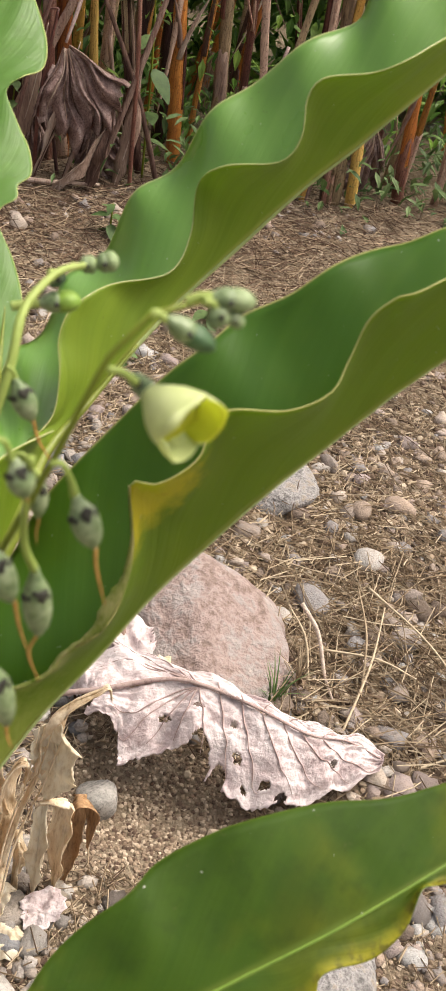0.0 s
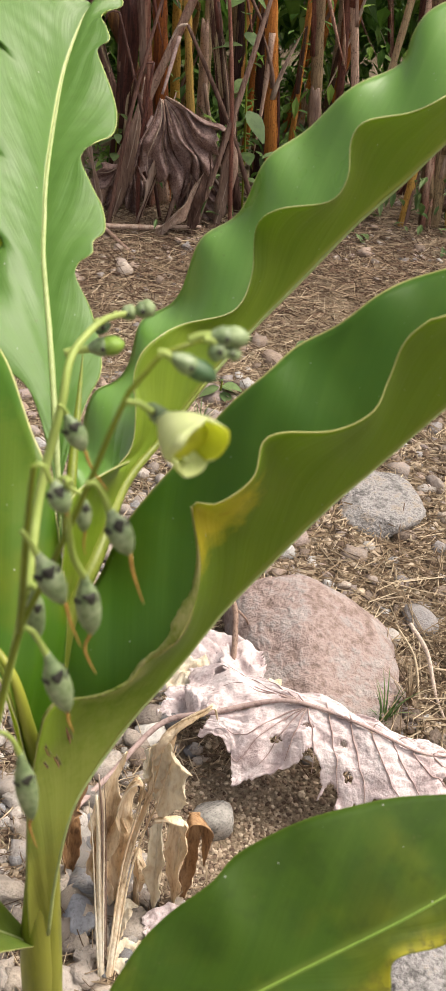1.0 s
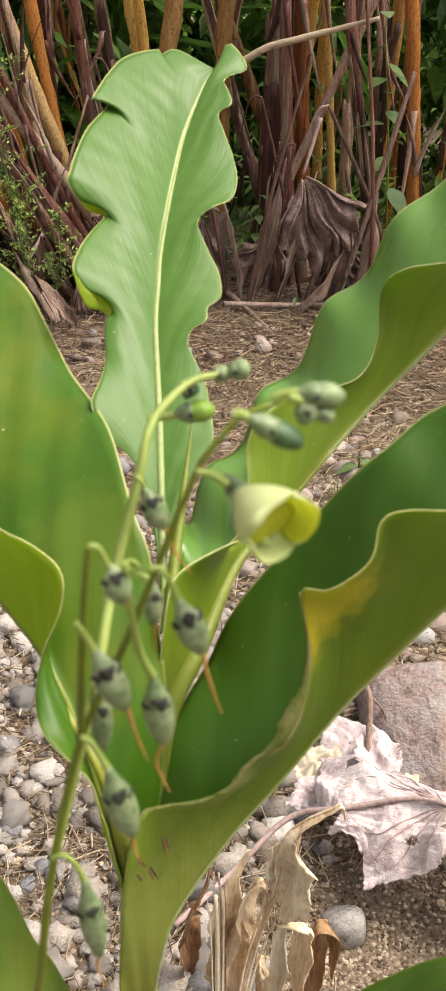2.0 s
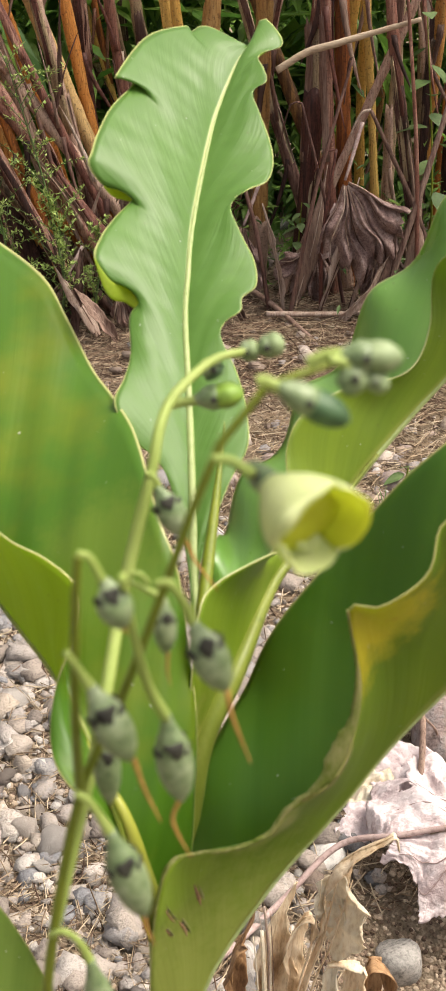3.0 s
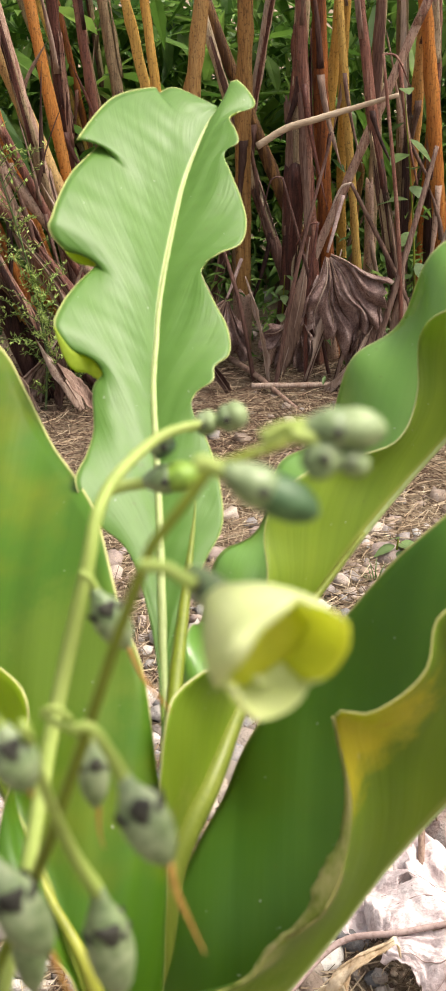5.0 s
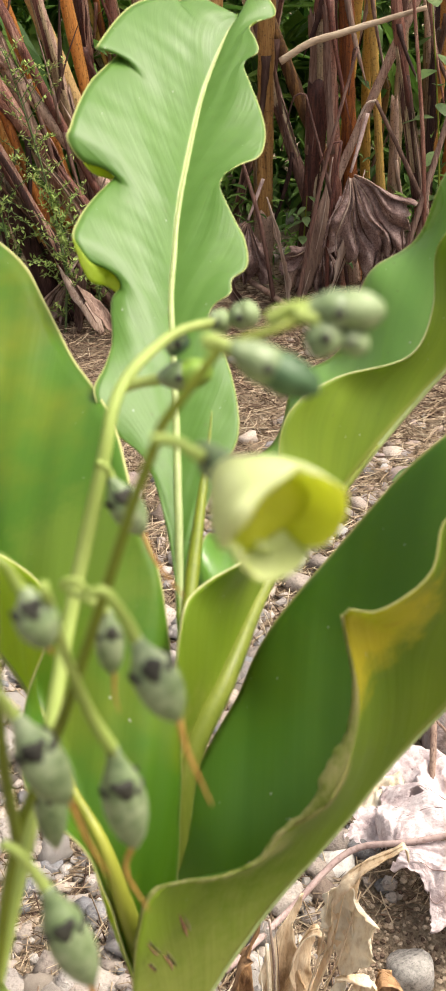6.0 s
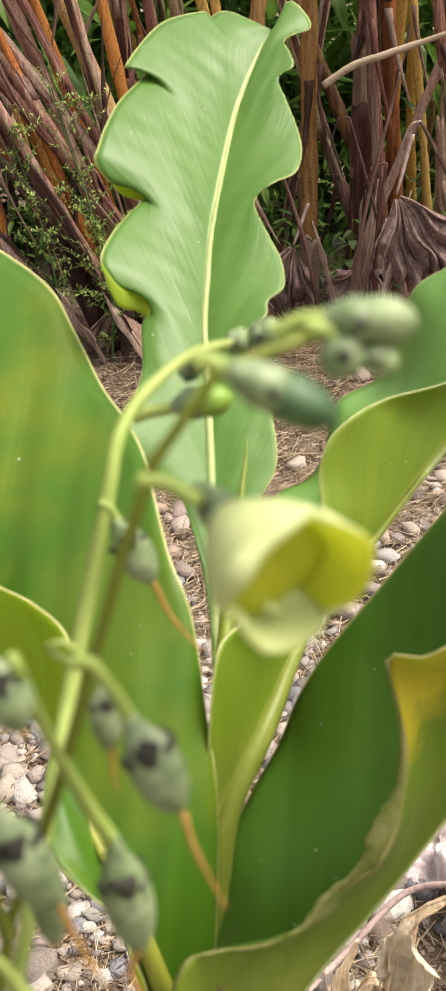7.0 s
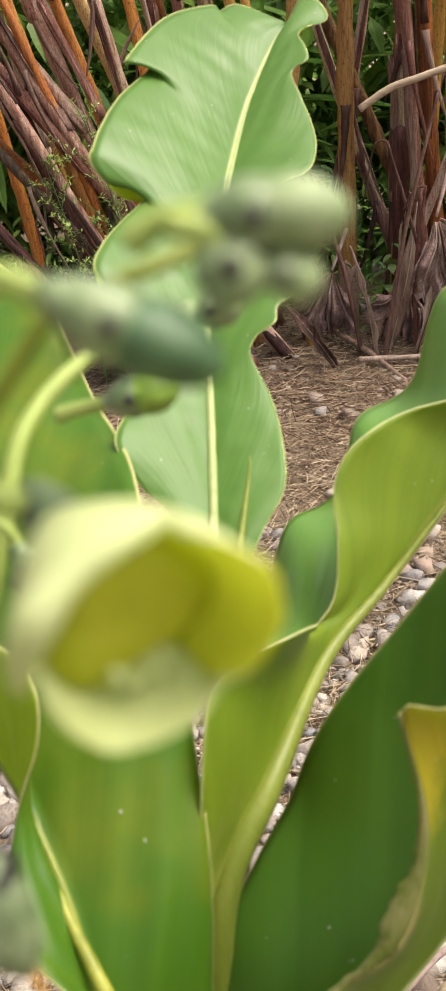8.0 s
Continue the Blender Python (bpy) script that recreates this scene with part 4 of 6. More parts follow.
def bloom(parent, pedicel, neck):
    """A drooping bell-shaped flower: three pale outer petals with rolled rims round a yellow throat."""
    neck = Vector(neck) - parent.location + Vector((0.0018, 0, -0.0004))
    axis = Vector((0.615, -0.762, -0.20)).normalized()
    up = Vector((-0.40, -0.50, 0.77))
    up = (up - axis * up.dot(axis)).normalized()
    side = axis.cross(up)
    long = 0.0218
    bm = bmesh.new()
    lathe(bm, neck - axis * 0.0045, axis, [(0, 0.0012), (0.0015, 0.0022), (0.004, 0.0028), (0.0065, 0.0031), (0.0085, 0.0030), (0.0095, 0.002)], 16, lobes=3, depth=0.05)
    head = part("flower", bm, M_POD, parent, "pale yellow bell-shaped flower")
    bm = bmesh.new()
    tube(bm, shifted(parent, pedicel) + [tuple(neck - axis * 0.004)], (0.0011, 0.0011, 0.0013), 8, 16)
    part("pedicel", bm, M_PALE, head)
    for k, (a, at) in enumerate(((0.25, 0.0006), (1.9, -0.0002))):
        d = up * math.cos(a) + side * math.sin(a)
        bm = bmesh.new()
        bmesh.ops.create_icosphere(bm, subdivisions=2, radius=1.0)
        turned = Matrix((d, axis, d.cross(axis))).transposed().to_4x4()
        for v in bm.verts:
            g = 1 + 0.5 * noise.noise(v.co * 1.5 + Vector((k * 3.0, 0, 0)))
            v.co = turned @ Vector((v.co.x * 0.0004, v.co.y * 0.0011 * g, v.co.z * 0.0013 * g)) + neck + axis * at + d * 0.0028
        part("scale_scar", bm, M_SCALE, head, "dark withered scale")
    for k, (phi, roll, turn, reach, notch) in enumerate(((0.0, 0.0016, 4.3, 0.74, 0.12), (2.094, 0.0007, 0.8, 0.87, 0.12), (4.189, 0.0010, 1.6, 0.90, 0.12))):
        bm = bmesh.new()
        petal(bm, neck + axis * 0.0026, axis, up, phi, 1.14, BELL, 0.0, long * reach, roll, turn, notch, k + 1.0)
        ob = part("petal", bm, [M_PETAL, M_INNER if k == 2 else M_PETAL], head, "pale creamy yellow outer petal with a rolled rim")
        s = ob.modifiers.new("thickness", "SOLIDIFY")
        s.thickness, s.offset, s.material_offset = 0.0006, 1, 1
    bm = bmesh.new()
    lathe(bm, neck + axis * long * 0.39, axis, [(0, 0.0050), (long * 0.10, 0.0060), (long * 0.20, 0.0072), (long * 0.28, 0.0080), (long * 0.34, 0.0076), (long * 0.385, 0.0052), (long * 0.375, 0.0026), (long * 0.35, 0.0003)], 30, lobes=3, depth=0.13)
    part("inner_petals", bm, M_INNER, head, "yellow-green inner petals folded in the bell's mouth")
    for k, (a, out, high) in enumerate(((2.0, 0.0060, 0.82), (2.3, 0.0066, 0.84), (2.6, 0.0064, 0.84), (2.85, 0.0060, 0.82))):
        d = up * math.cos(a) + side * math.sin(a)
        bm = bmesh.new()
        tube(bm, [tuple(neck + axis * long * 0.56), tuple(neck + axis * long * 0.70 + d * out * 0.8), tuple(neck + axis * long * high + d * out)], (0.0004, 0.0005, 0.0008, 0.0006), 8, 12, 0.3)
        part("stamen", bm, M_PETAL, head, "pale curled stamen")
    return head


stalk = stalk_of("flower_stalk", "green flower stalk with waxy pods, buds and a pale yellow bloom", "flower stalk", (-0.06, -0.12, 0), (
    ([(-0.06, -0.12, -0.02), (-0.058, -0.12, 0.4)] + STALK, (0.0034, 0.0033, 0.0032, 0.0028, 0.0016, 0.0009), M_STALK),
    (STALK_SIDE, (0.0014, 0.0010), M_STALK),
    (STALK_PALE, (0.0014, 0.0017, 0.0019, 0.0019, 0.0016, 0.0012), M_PALE)))


# seed pods: pedicel, top, tip, radius, withered style
seed_pod(stalk, [(0.0086, -0.1410, 1.0919), (0.0114, -0.1410, 1.0907), (0.0135, -0.1410, 1.0847)], (0.0141, -0.1410, 1.0853), (0.0178, -0.1450, 1.0747), 0.0039, [(0.0179, -0.1450, 1.0753), (0.0184, -0.1450, 1.0734)])
seed_pod(stalk, [(0.0202, -0.1180, 1.0675), (0.0179, -0.1180, 1.0706), (0.0149, -0.1180, 1.0689), (0.0217, -0.1180, 1.0642)], (0.0237, -0.1180, 1.0628), (0.0236, -0.1220, 1.0490), 0.0029, [(0.0242, -0.1220, 1.0495), (0.0237, -0.1220, 1.0435), (0.0242, -0.1220, 1.0384)])
seed_pod(stalk, [(0.0244, -0.1370, 1.0808), (0.0276, -0.1370, 1.0812), (0.0305, -0.1370, 1.0756), (0.0322, -0.1370, 1.0698)], (0.0322, -0.1370, 1.0704), (0.0393, -0.1410, 1.0535), 0.0044, [(0.0395, -0.1410, 1.0538), (0.0405, -0.1410, 1.0456), (0.0446, -0.1410, 1.0305)])
seed_pod(stalk, [(0.0030, -0.1400, 1.0643), (0.0053, -0.1400, 1.0597), (0.0078, -0.1400, 1.0536)], (0.0078, -0.1400, 1.0543), (0.0163, -0.1440, 1.0345), 0.0046, [(0.0169, -0.1440, 1.0348), (0.0186, -0.1440, 1.0253), (0.0220, -0.1440, 1.0134)])
seed_pod(stalk, [(0.0184, -0.1440, 1.0880), (0.0185, -0.1365, 1.0661), (0.0196, -0.1294, 1.0450), (0.0234, -0.1294, 1.0348)], (0.0234, -0.1294, 1.0355), (0.0263, -0.1334, 1.0094), 0.0047, [(0.0257, -0.1334, 1.0098), (0.0235, -0.1334, 1.0015), (0.0276, -0.1334, 0.9881)])
seed_pod(stalk, [(0.0015, -0.1180, 1.0063), (0.0023, -0.1180, 1.0190), (0.0046, -0.1180, 1.0214)], (0.0048, -0.1180, 1.0206), (0.0051, -0.1220, 0.9961), 0.0037, [(0.0050, -0.1220, 0.9971), (0.0052, -0.1220, 0.9951)])
seed_pod(stalk, [(0.0027, -0.1480, 1.0277), (0.0059, -0.1480, 1.0247), (0.0098, -0.1480, 1.0142)], (0.0099, -0.1480, 1.0149), (0.0171, -0.1520, 0.9881), 0.0047, [(0.0167, -0.1520, 0.9890), (0.0171, -0.1520, 0.9831), (0.0188, -0.1520, 0.9771)])
seed_pod(stalk, [(-0.0133, -0.1370, 0.9599), (-0.0092, -0.1370, 0.9617), (-0.0053, -0.1370, 0.9568), (-0.0030, -0.1370, 0.9483)], (-0.0029, -0.1370, 0.9493), (0.0006, -0.1410, 0.9117), 0.0045, [(0.0004, -0.1410, 0.9128), (-0.0006, -0.1410, 0.9064), (0.0019, -0.1410, 0.8923)])
seed_pod(stalk, [(0.0146, -0.0650, 1.0685), (0.0170, -0.0650, 1.0665), (0.0180, -0.0650, 1.0626)], (0.0174, -0.0650, 1.0639), (0.0247, -0.0680, 1.0486), 0.0043, [(0.0247, -0.0680, 1.0490), (0.0275, -0.0680, 1.0399), (0.0340, -0.0680, 1.0288)])

# buds: stalk, base, tip, radius, tip colour
flower_bud(stalk, [(0.0379, -0.0220, 1.0865), (0.0403, -0.0220, 1.0861), (0.0415, -0.0220, 1.0865)], (0.0405, -0.0220, 1.0866), (0.0473, -0.0220, 1.0877), 0.0034, M_BUD)
flower_bud(stalk, [(0.0439, -0.0220, 1.0878), (0.0469, -0.0220, 1.0882), (0.0481, -0.0220, 1.0885)], (0.0463, -0.0220, 1.0874), (0.0550, -0.0220, 1.0900), 0.0039, M_BUD)
flower_bud(stalk, [(0.0302, -0.0260, 1.0857), (0.0313, -0.0260, 1.0837), (0.0319, -0.0260, 1.0831)], (0.0310, -0.0260, 1.0851), (0.0343, -0.0260, 1.0804), 0.0036, M_DARKBUD)
flower_bud(stalk, [(0.0172, -0.0280, 1.0713), (0.0215, -0.0280, 1.0724), (0.0275, -0.0280, 1.0733)], (0.0263, -0.0280, 1.0733), (0.0421, -0.0280, 1.0756), 0.0043, M_FRESH)
flower_bud(stalk, [(0.0582, -0.1230, 1.1270), (0.0616, -0.1230, 1.1287), (0.0651, -0.1230, 1.1289)], (0.0638, -0.1230, 1.1287), (0.0778, -0.1230, 1.1278), 0.0036, M_BUD)
flower_bud(stalk, [(0.0624, -0.1250, 1.1286), (0.0655, -0.1250, 1.1278), (0.0664, -0.1250, 1.1263)], (0.0655, -0.1250, 1.1273), (0.0688, -0.1250, 1.1214), 0.0033, M_BUD)
flower_bud(stalk, [(0.0669, -0.1250, 1.1254), (0.0686, -0.1250, 1.1244), (0.0704, -0.1250, 1.1239)], (0.0697, -0.1250, 1.1247), (0.0749, -0.1250, 1.1221), 0.0023, M_BUD)
flower_bud(stalk, [(0.0477, -0.1310, 1.1265), (0.0494, -0.1310, 1.1268), (0.0515, -0.1310, 1.1255)], (0.0511, -0.1310, 1.1260), (0.0664, -0.1310, 1.1173), 0.0036, M_DARKBUD)

bloom(stalk, [(0.0377, -0.1320, 1.1096), (0.0420, -0.1320, 1.1090), (0.0459, -0.1320, 1.1060)], (0.0463, -0.1300, 1.1044))


# ---- stones, dead leaves and litter lying near ----
def boulder_of(name, label, place, size, material, seed, flat=0.55, turn=0.0, subdivisions=4, planes=()):
    """A stone cut by worn facets; planes, where given, are its own facets as (normal, distance)."""
    cut = random.Random(int(seed * 10))
    facets = [(Vector(n).normalized(), d) for n, d in planes] or [(Vector((cut.gauss(0, 1), cut.gauss(0, 1), cut.gauss(0, 0.7))).normalized(), cut.uniform(0.72, 1.0)) for _ in range(11)]
    bm = bmesh.new()
    bmesh.ops.create_icosphere(bm, subdivisions=subdivisions, radius=1.0)
    for v in bm.verts:
        p = v.co.copy()
        hold = 12.0
        total = 1.2 ** -hold
        for n, reach in facets:
            if p.dot(n) > 0.02:
                total += (reach / p.dot(n)) ** -hold
        g = total ** (-1 / hold)
        g *= 1 + 0.035 * noise.noise(p * 2.1 + Vector((0, seed, 0))) + 0.022 * noise.noise(p * 6 + Vector((0, 0, seed))) + 0.010 * noise.noise(p * 17 + Vector((seed, 0, 0)))
        z = p.z * g
        if not planes:
            z = flat + (z - flat) * 0.25 if z > flat else z
        v.co = Vector((p.x * g * size[0], p.y * g * size[1], z * size[2]))
    ob = part(name, bm, material, None)
    ob.location, ob.rotation_euler = place, (0, 0, radians(turn))
    return tagged(ob, label, "boulder" if name == "boulder" else "rock")


boulder_of("boulder", "pinkish-grey flat boulder half sunk in the soil", (0.425, 0.86, 0.0), (0.155, 0.175, 0.13), M_ROCK, 2.0, 0.66, 0, 6,
           (((0.34, -0.44, 0.83), 0.68), ((-0.10, 0.15, 0.98), 0.97), ((0.56, 0.52, 0.64), 0.80), ((0.80, 0.05, 0.58), 0.84), ((0.95, -0.25, 0.1), 0.93), ((-0.97, -0.05, 0.10), 0.98), ((-0.50, -0.40, 0.77), 0.80), ((-0.1, 0.95, 0.35), 0.90), ((0.7, 0.75, 0.3), 0.95)))
boulder_of("rock", "rough grey rock sunk in brown soil", (0.64, 1.28, 0.0), (0.10, 0.10, 0.05), M_DARKROCK, 5.0, 0.7, 15, 5)
boulder_of("rock", "smooth round grey stone on sandy soil", (0.212, 0.548, -0.02), (0.033, 0.031, 0.028), M_GREYROCK, 9.0, 0.9, 0, 3)
boulder_of("rock", "pale grey stone among gravel", (0.128, 0.70, 0.0), (0.032, 0.026, 0.02), M_PALESTONE, 11.0, 0.9, 30, 3)
boulder_of("rock", "dark blue-grey stone among gravel", (0.012, 0.385, 0.0), (0.037, 0.032, 0.036), M_BLUEROCK, 13.0, 0.8, 50, 4)
boulder_of("rock", "smaller dark blue-grey stone beside its like", (-0.030, 0.415, 0.0), (0.026, 0.028, 0.026), M_BLUEROCK, 17.0, 0.8, 20, 4)
boulder_of("rock", "flat grey stone beneath the low leaf", (0.47, 0.27, 0.0), (0.105, 0.09, 0.045), M_DARKROCK, 15.0, 0.6, 50, 5)
for spec in ((0.811, 1.198, 0.027, 0.026, 0.4), (0.905, 1.225, 0.038, 0.024, 2.0), (0.79, 1.05, 0.034, 0.03, 3.0), (0.64, 0.935, 0.045, 0.028, 4.0), (0.78, 0.83, 0.036, 0.03, 5.0), (0.45, 1.19, 0.034, 0.03, 6.0), (0.34, 1.75, 0.05, 0.035, 7.0), (-0.20, 1.88, 0.04, 0.03, 8.0), (0.52, 1.93, 0.045, 0.03, 9.0), (0.106, 0.655, 0.02, 0.018, 10.0)):
    boulder_of("rock", "rounded river stone among gravel", (spec[0], spec[1], 0.004), (spec[2], spec[3], spec[3] * 0.7), M_PEBBLE, spec[4], 0.85, spec[4] * 70, 2)


def dead_blade(rib, edge, holes, seed, rows=200, cols=43, pleats=7.0, ragged=0.016):
    """Half of a dried leaf: pleated between rib and edge, torn at the margin and pierced."""
    bm = bmesh.new()
    r, e = spline(rib, rows), spline(edge, rows)
    grid = []
    for i in range(rows):
        line = []
        u = i / (rows - 1)
        tear = 1 - ragged * 30 * max(0.0, noise.noise(Vector((u * 7, seed, 0)))) - ragged * 10 * max(0.0, noise.noise(Vector((u * 19, seed, 0)))) - 0.05 * abs(noise.noise(Vector((u * 60, seed, 3))))
        for k in range(cols):
            f = k / (cols - 1) * tear
            p = Vector(r[i] + (e[i] - r[i]) * f)
            fold = abs(((u - 0.10 * f + 0.05 * noise.noise(Vector((u * 5, f * 2, seed + 9)))) * pleats) % 1.0 - 0.5) * 4 - 1
            p.z += 0.035 * f * (1 - f) + 0.010 * f * fold + 0.010 * noise.noise(Vector((u * 6, f * 3, seed))) + 0.0045 * noise.noise(Vector((u * 26, f * 10, seed))) + 0.0018 * noise.noise(Vector((u * 70, f * 26, seed)))
            p.y += 0.004 * noise.noise(Vector((u * 11, f * 5, seed + 5)))
            line.append(bm.verts.new(p))
        grid.append(line)
    kept = [[tuple(v.co) for v in line] for line in grid]
    for i in range(rows - 1):
        for k in range(cols - 1):
            u, f = i / (rows - 1), k / (cols - 1)
            if any(((u - hu) / su) ** 2 + ((f - hf) / sf) ** 2 < 1 + 0.5 * noise.noise(Vector((u * 26, f * 9, seed))) for hu, hf, su, sf in holes):
                continue
            bm.faces.new((grid[i][k], grid[i][k + 1], grid[i + 1][k + 1], grid[i + 1][k]))
    return bm, [[Vector(v) for v in line] for line in kept]


DEAD_RIB = [(0.2181, 0.6476, 0.1000), (0.3107, 0.6378, 0.1300), (0.3711, 0.6076, 0.1400), (0.4316, 0.5731, 0.1350), (0.5062, 0.5437, 0.1100), (0.5745, 0.5536, 0.0800), (0.6410, 0.5470, 0.0400)]
DEAD_NEAR = [(0.1914, 0.6258, 0.0800), (0.2222, 0.5875, 0.0600), (0.2296, 0.5605, 0.0500), (0.2860, 0.5633, 0.0500), (0.3039, 0.5494, 0.0800), (0.3304, 0.5243, 0.0600), (0.3692, 0.5153, 0.0400), (0.3939, 0.4882, 0.0300), (0.4488, 0.4794, 0.0300), (0.5192, 0.4918, 0.0300), (0.5952, 0.5159, 0.0300), (0.6382, 0.5431, 0.0300)]
DEAD_FAR = [(0.1873, 0.6750, 0.0600), (0.1835, 0.7439, 0.0500), (0.2081, 0.7992, 0.0500), (0.2645, 0.7635, 0.0700), (0.3285, 0.7172, 0.0800), (0.3796, 0.6764, 0.1000), (0.4279, 0.6266, 0.1100), (0.4889, 0.5831, 0.1000), (0.5592, 0.5701, 0.0800), (0.6209, 0.5826, 0.0500), (0.6409, 0.5530, 0.0400)]
dead = empty("dead_leaf", "large dried pinkish-grey lobed leaf, holed and arched over soil", "leaf", (0.40, 0.56, 0.0))


def at_dead(bm):
    bmesh.ops.translate(bm, verts=bm.verts, vec=(-0.40, -0.56, 0))
    return bm


for edge, holes, seed, label in ((DEAD_NEAR, ((0.33, 0.35, 0.018, 0.05), (0.45, 0.3, 0.012, 0.035), (0.50, 0.62, 0.014, 0.05), (0.55, 0.85, 0.012, 0.04), (0.60, 0.75, 0.016, 0.05), (0.66, 0.93, 0.02, 0.06), (0.80, 0.5, 0.012, 0.06), (0.40, 0.98, 0.045, 0.34), (0.47, 0.99, 0.03, 0.22), (0.13, 1.0, 0.03, 0.14), (0.24, 0.55, 0.02, 0.03)), 1.0, "pinkish pleated half with dark holes"),
                                 (DEAD_FAR, ((0.2, 0.7, 0.02, 0.05), (0.35, 0.9, 0.06, 0.3)), 6.0, "pale crumpled half")):
    bm, sheet = dead_blade(DEAD_RIB, edge, holes, seed)
    ob = part("blade", at_dead(bm), M_DEADLEAF, dead, label)
    s = ob.modifiers.new("thickness", "SOLIDIFY")
    s.thickness = 0.0012
    for k in range(11):
        a, b = (30, 3 + k * 9.5) if k < 5 else (30 + (k - 4) * 7.0, 3 + k * 9.5)
        path = [sheet[min(199, int(2 * (a + (b - a) * q / 19)))][2 * q] + Vector((0, -0.0006, 0.0012)) for q in range(0, 20, 2)]
        bm = bmesh.new()
        tube(bm, [tuple(q) for q in path], (0.0013, 0.0010, 0.0004), 6, 24)
        part("vein", at_dead(bm), M_VEIN, dead)
bm = bmesh.new()
tube(bm, [(-0.02, 0.52, 0.02), (0.06, 0.60, 0.03), (0.14, 0.66, 0.07)] + [(x, y, z + 0.004) for x, y, z in DEAD_RIB], (0.0046, 0.0045, 0.0044, 0.0036, 0.0026, 0.0018, 0.0010), 8, 70)
part("petiole", at_dead(bm), M_VEIN, dead, "purplish brown petiole and midrib")
DRY = "dried leaves at the stem's foot"


def curled_leaf(label, line, width, twist, curl, seed, material=M_TAN, rows=60, cols=13):
    """A dried strap of leaf, twisted along its line and rolled in across it."""
    c = spline(line, rows)
    base = Vector(line[0])
    bm = bmesh.new()
    grid = []
    for i in range(rows):
        u = i / (rows - 1)
        t = Vector(c[min(i + 1, rows - 1)] - c[max(i - 1, 0)]).normalized()
        a = t.cross(Vector((0, 1, 0.15))).normalized()
        b = t.cross(a)
        ang = twist * u + seed + 0.5 * noise.noise(Vector((u * 4, seed, 0)))
        s, n = a * math.cos(ang) + b * math.sin(ang), -a * math.sin(ang) + b * math.cos(ang)
        wid = width * (0.10 + 0.90 * math.sin(math.pi * min(1, u * 0.9 + 0.12))) * (1 + 0.35 * noise.noise(Vector((u * 6, seed, 2))))
        line_v = []
        for k in range(cols):
            f = 2 * k / (cols - 1) - 1
            th = f * curl * (0.55 + 0.45 * math.sin(u * 5 + seed))
            th = th if abs(th) > 1e-3 else 1e-3
            ragged = 1 + 0.30 * noise.noise(Vector((u * 12, f * 1.5, seed))) + 0.12 * noise.noise(Vector((u * 40, f * 2, seed)))
            q = Vector(c[i]) + s * (math.sin(th) / th * f * wid * ragged) + n * ((1 - math.cos(th)) / th * f * wid) + n * (wid * (0.30 * noise.noise(Vector((u * 5, f * 1.5, seed + 1))) + 0.14 * noise.noise(Vector((u * 14, f * 5, seed + 1)))))
            line_v.append(bm.verts.new(q - base))
        grid.append(line_v)
    for i in range(rows - 1):
        for k in range(cols - 1):
            bm.faces.new((grid[i][k], grid[i][k + 1], grid[i + 1][k + 1], grid[i + 1][k]))
    ob = empty("curled_leaf", label, "dry leaf", base, DRY)
    blade_ob = part("blade", bm, material, ob)
    s = blade_ob.modifiers.new("thickness", "SOLIDIFY")
    s.thickness = 0.001
    bm = bmesh.new()
    tube(bm, [tuple(Vector(q) - base) for q in line], (0.0018, 0.0016, 0.0008), 6, 30)
    part("midrib", bm, material, ob)
    return ob


curled_leaf("curled tan dry leaf on a long stalk, its tip bent over", [(0.100, 0.40, 0.226), (0.110, 0.405, 0.288), (0.115, 0.405, 0.332), (0.131, 0.405, 0.354), (0.158, 0.40, 0.377), (0.172, 0.40, 0.387), (0.176, 0.395, 0.370)], 0.017, 1.0, 1.4, 0.3)
curled_leaf("torn pale tan dry leaf blade beside its stalk", [(0.112, 0.40, 0.329), (0.122, 0.40, 0.283), (0.124, 0.395, 0.243), (0.115, 0.39, 0.201)], 0.030, 0.5, 0.8, 0.2, M_PAPER)
curled_leaf("hollow rolled brown dry leaf with a dark mouth", [(0.056, 0.40, 0.01), (0.053, 0.405, 0.124), (0.062, 0.41, 0.179), (0.074, 0.41, 0.233), (0.087, 0.41, 0.252), (0.096, 0.405, 0.241), (0.090, 0.405, 0.215)], 0.028, 0.7, 2.2, 0.5)
curled_leaf("broad brown dry leaf behind the rolled one", [(0.050, 0.42, 0.0), (0.047, 0.415, 0.161), (0.053, 0.42, 0.227), (0.067, 0.43, 0.260), (0.074, 0.43, 0.280)], 0.028, 0.5, 1.0, 0.1)
curled_leaf("bleached strip of dry leaf hanging down", [(0.113, 0.39, 0.201), (0.113, 0.385, 0.161), (0.112, 0.38, 0.130), (0.111, 0.378, 0.02)], 0.016, 0.9, 1.5, 0.2, M_PAPER)
curled_leaf("pale strip of dry leaf bent over and hanging", [(0.107, 0.385, 0.204), (0.126, 0.39, 0.202), (0.142, 0.395, 0.192), (0.141, 0.39, 0.171), (0.138, 0.388, 0.01)], 0.018, 0.9, 1.5, 0.4)
curled_leaf("brown cupped dry leaf, paler on its crest", [(0.150, 0.41, 0.0), (0.153, 0.41, 0.165), (0.164, 0.41, 0.175), (0.177, 0.405, 0.161), (0.178, 0.40, 0.129), (0.177, 0.40, 0.084)], 0.019, 0.8, 1.6, 0.3, M_BROWN)
curled_leaf("dark reddish brown dry leaf scrap", [(-0.004, 0.45, 0.0), (0.002, 0.45, 0.127), (0.014, 0.46, 0.147), (0.026, 0.46, 0.190), (0.028, 0.46, 0.220)], 0.017, 0.8, 1.4, 0.6, M_BROWN)
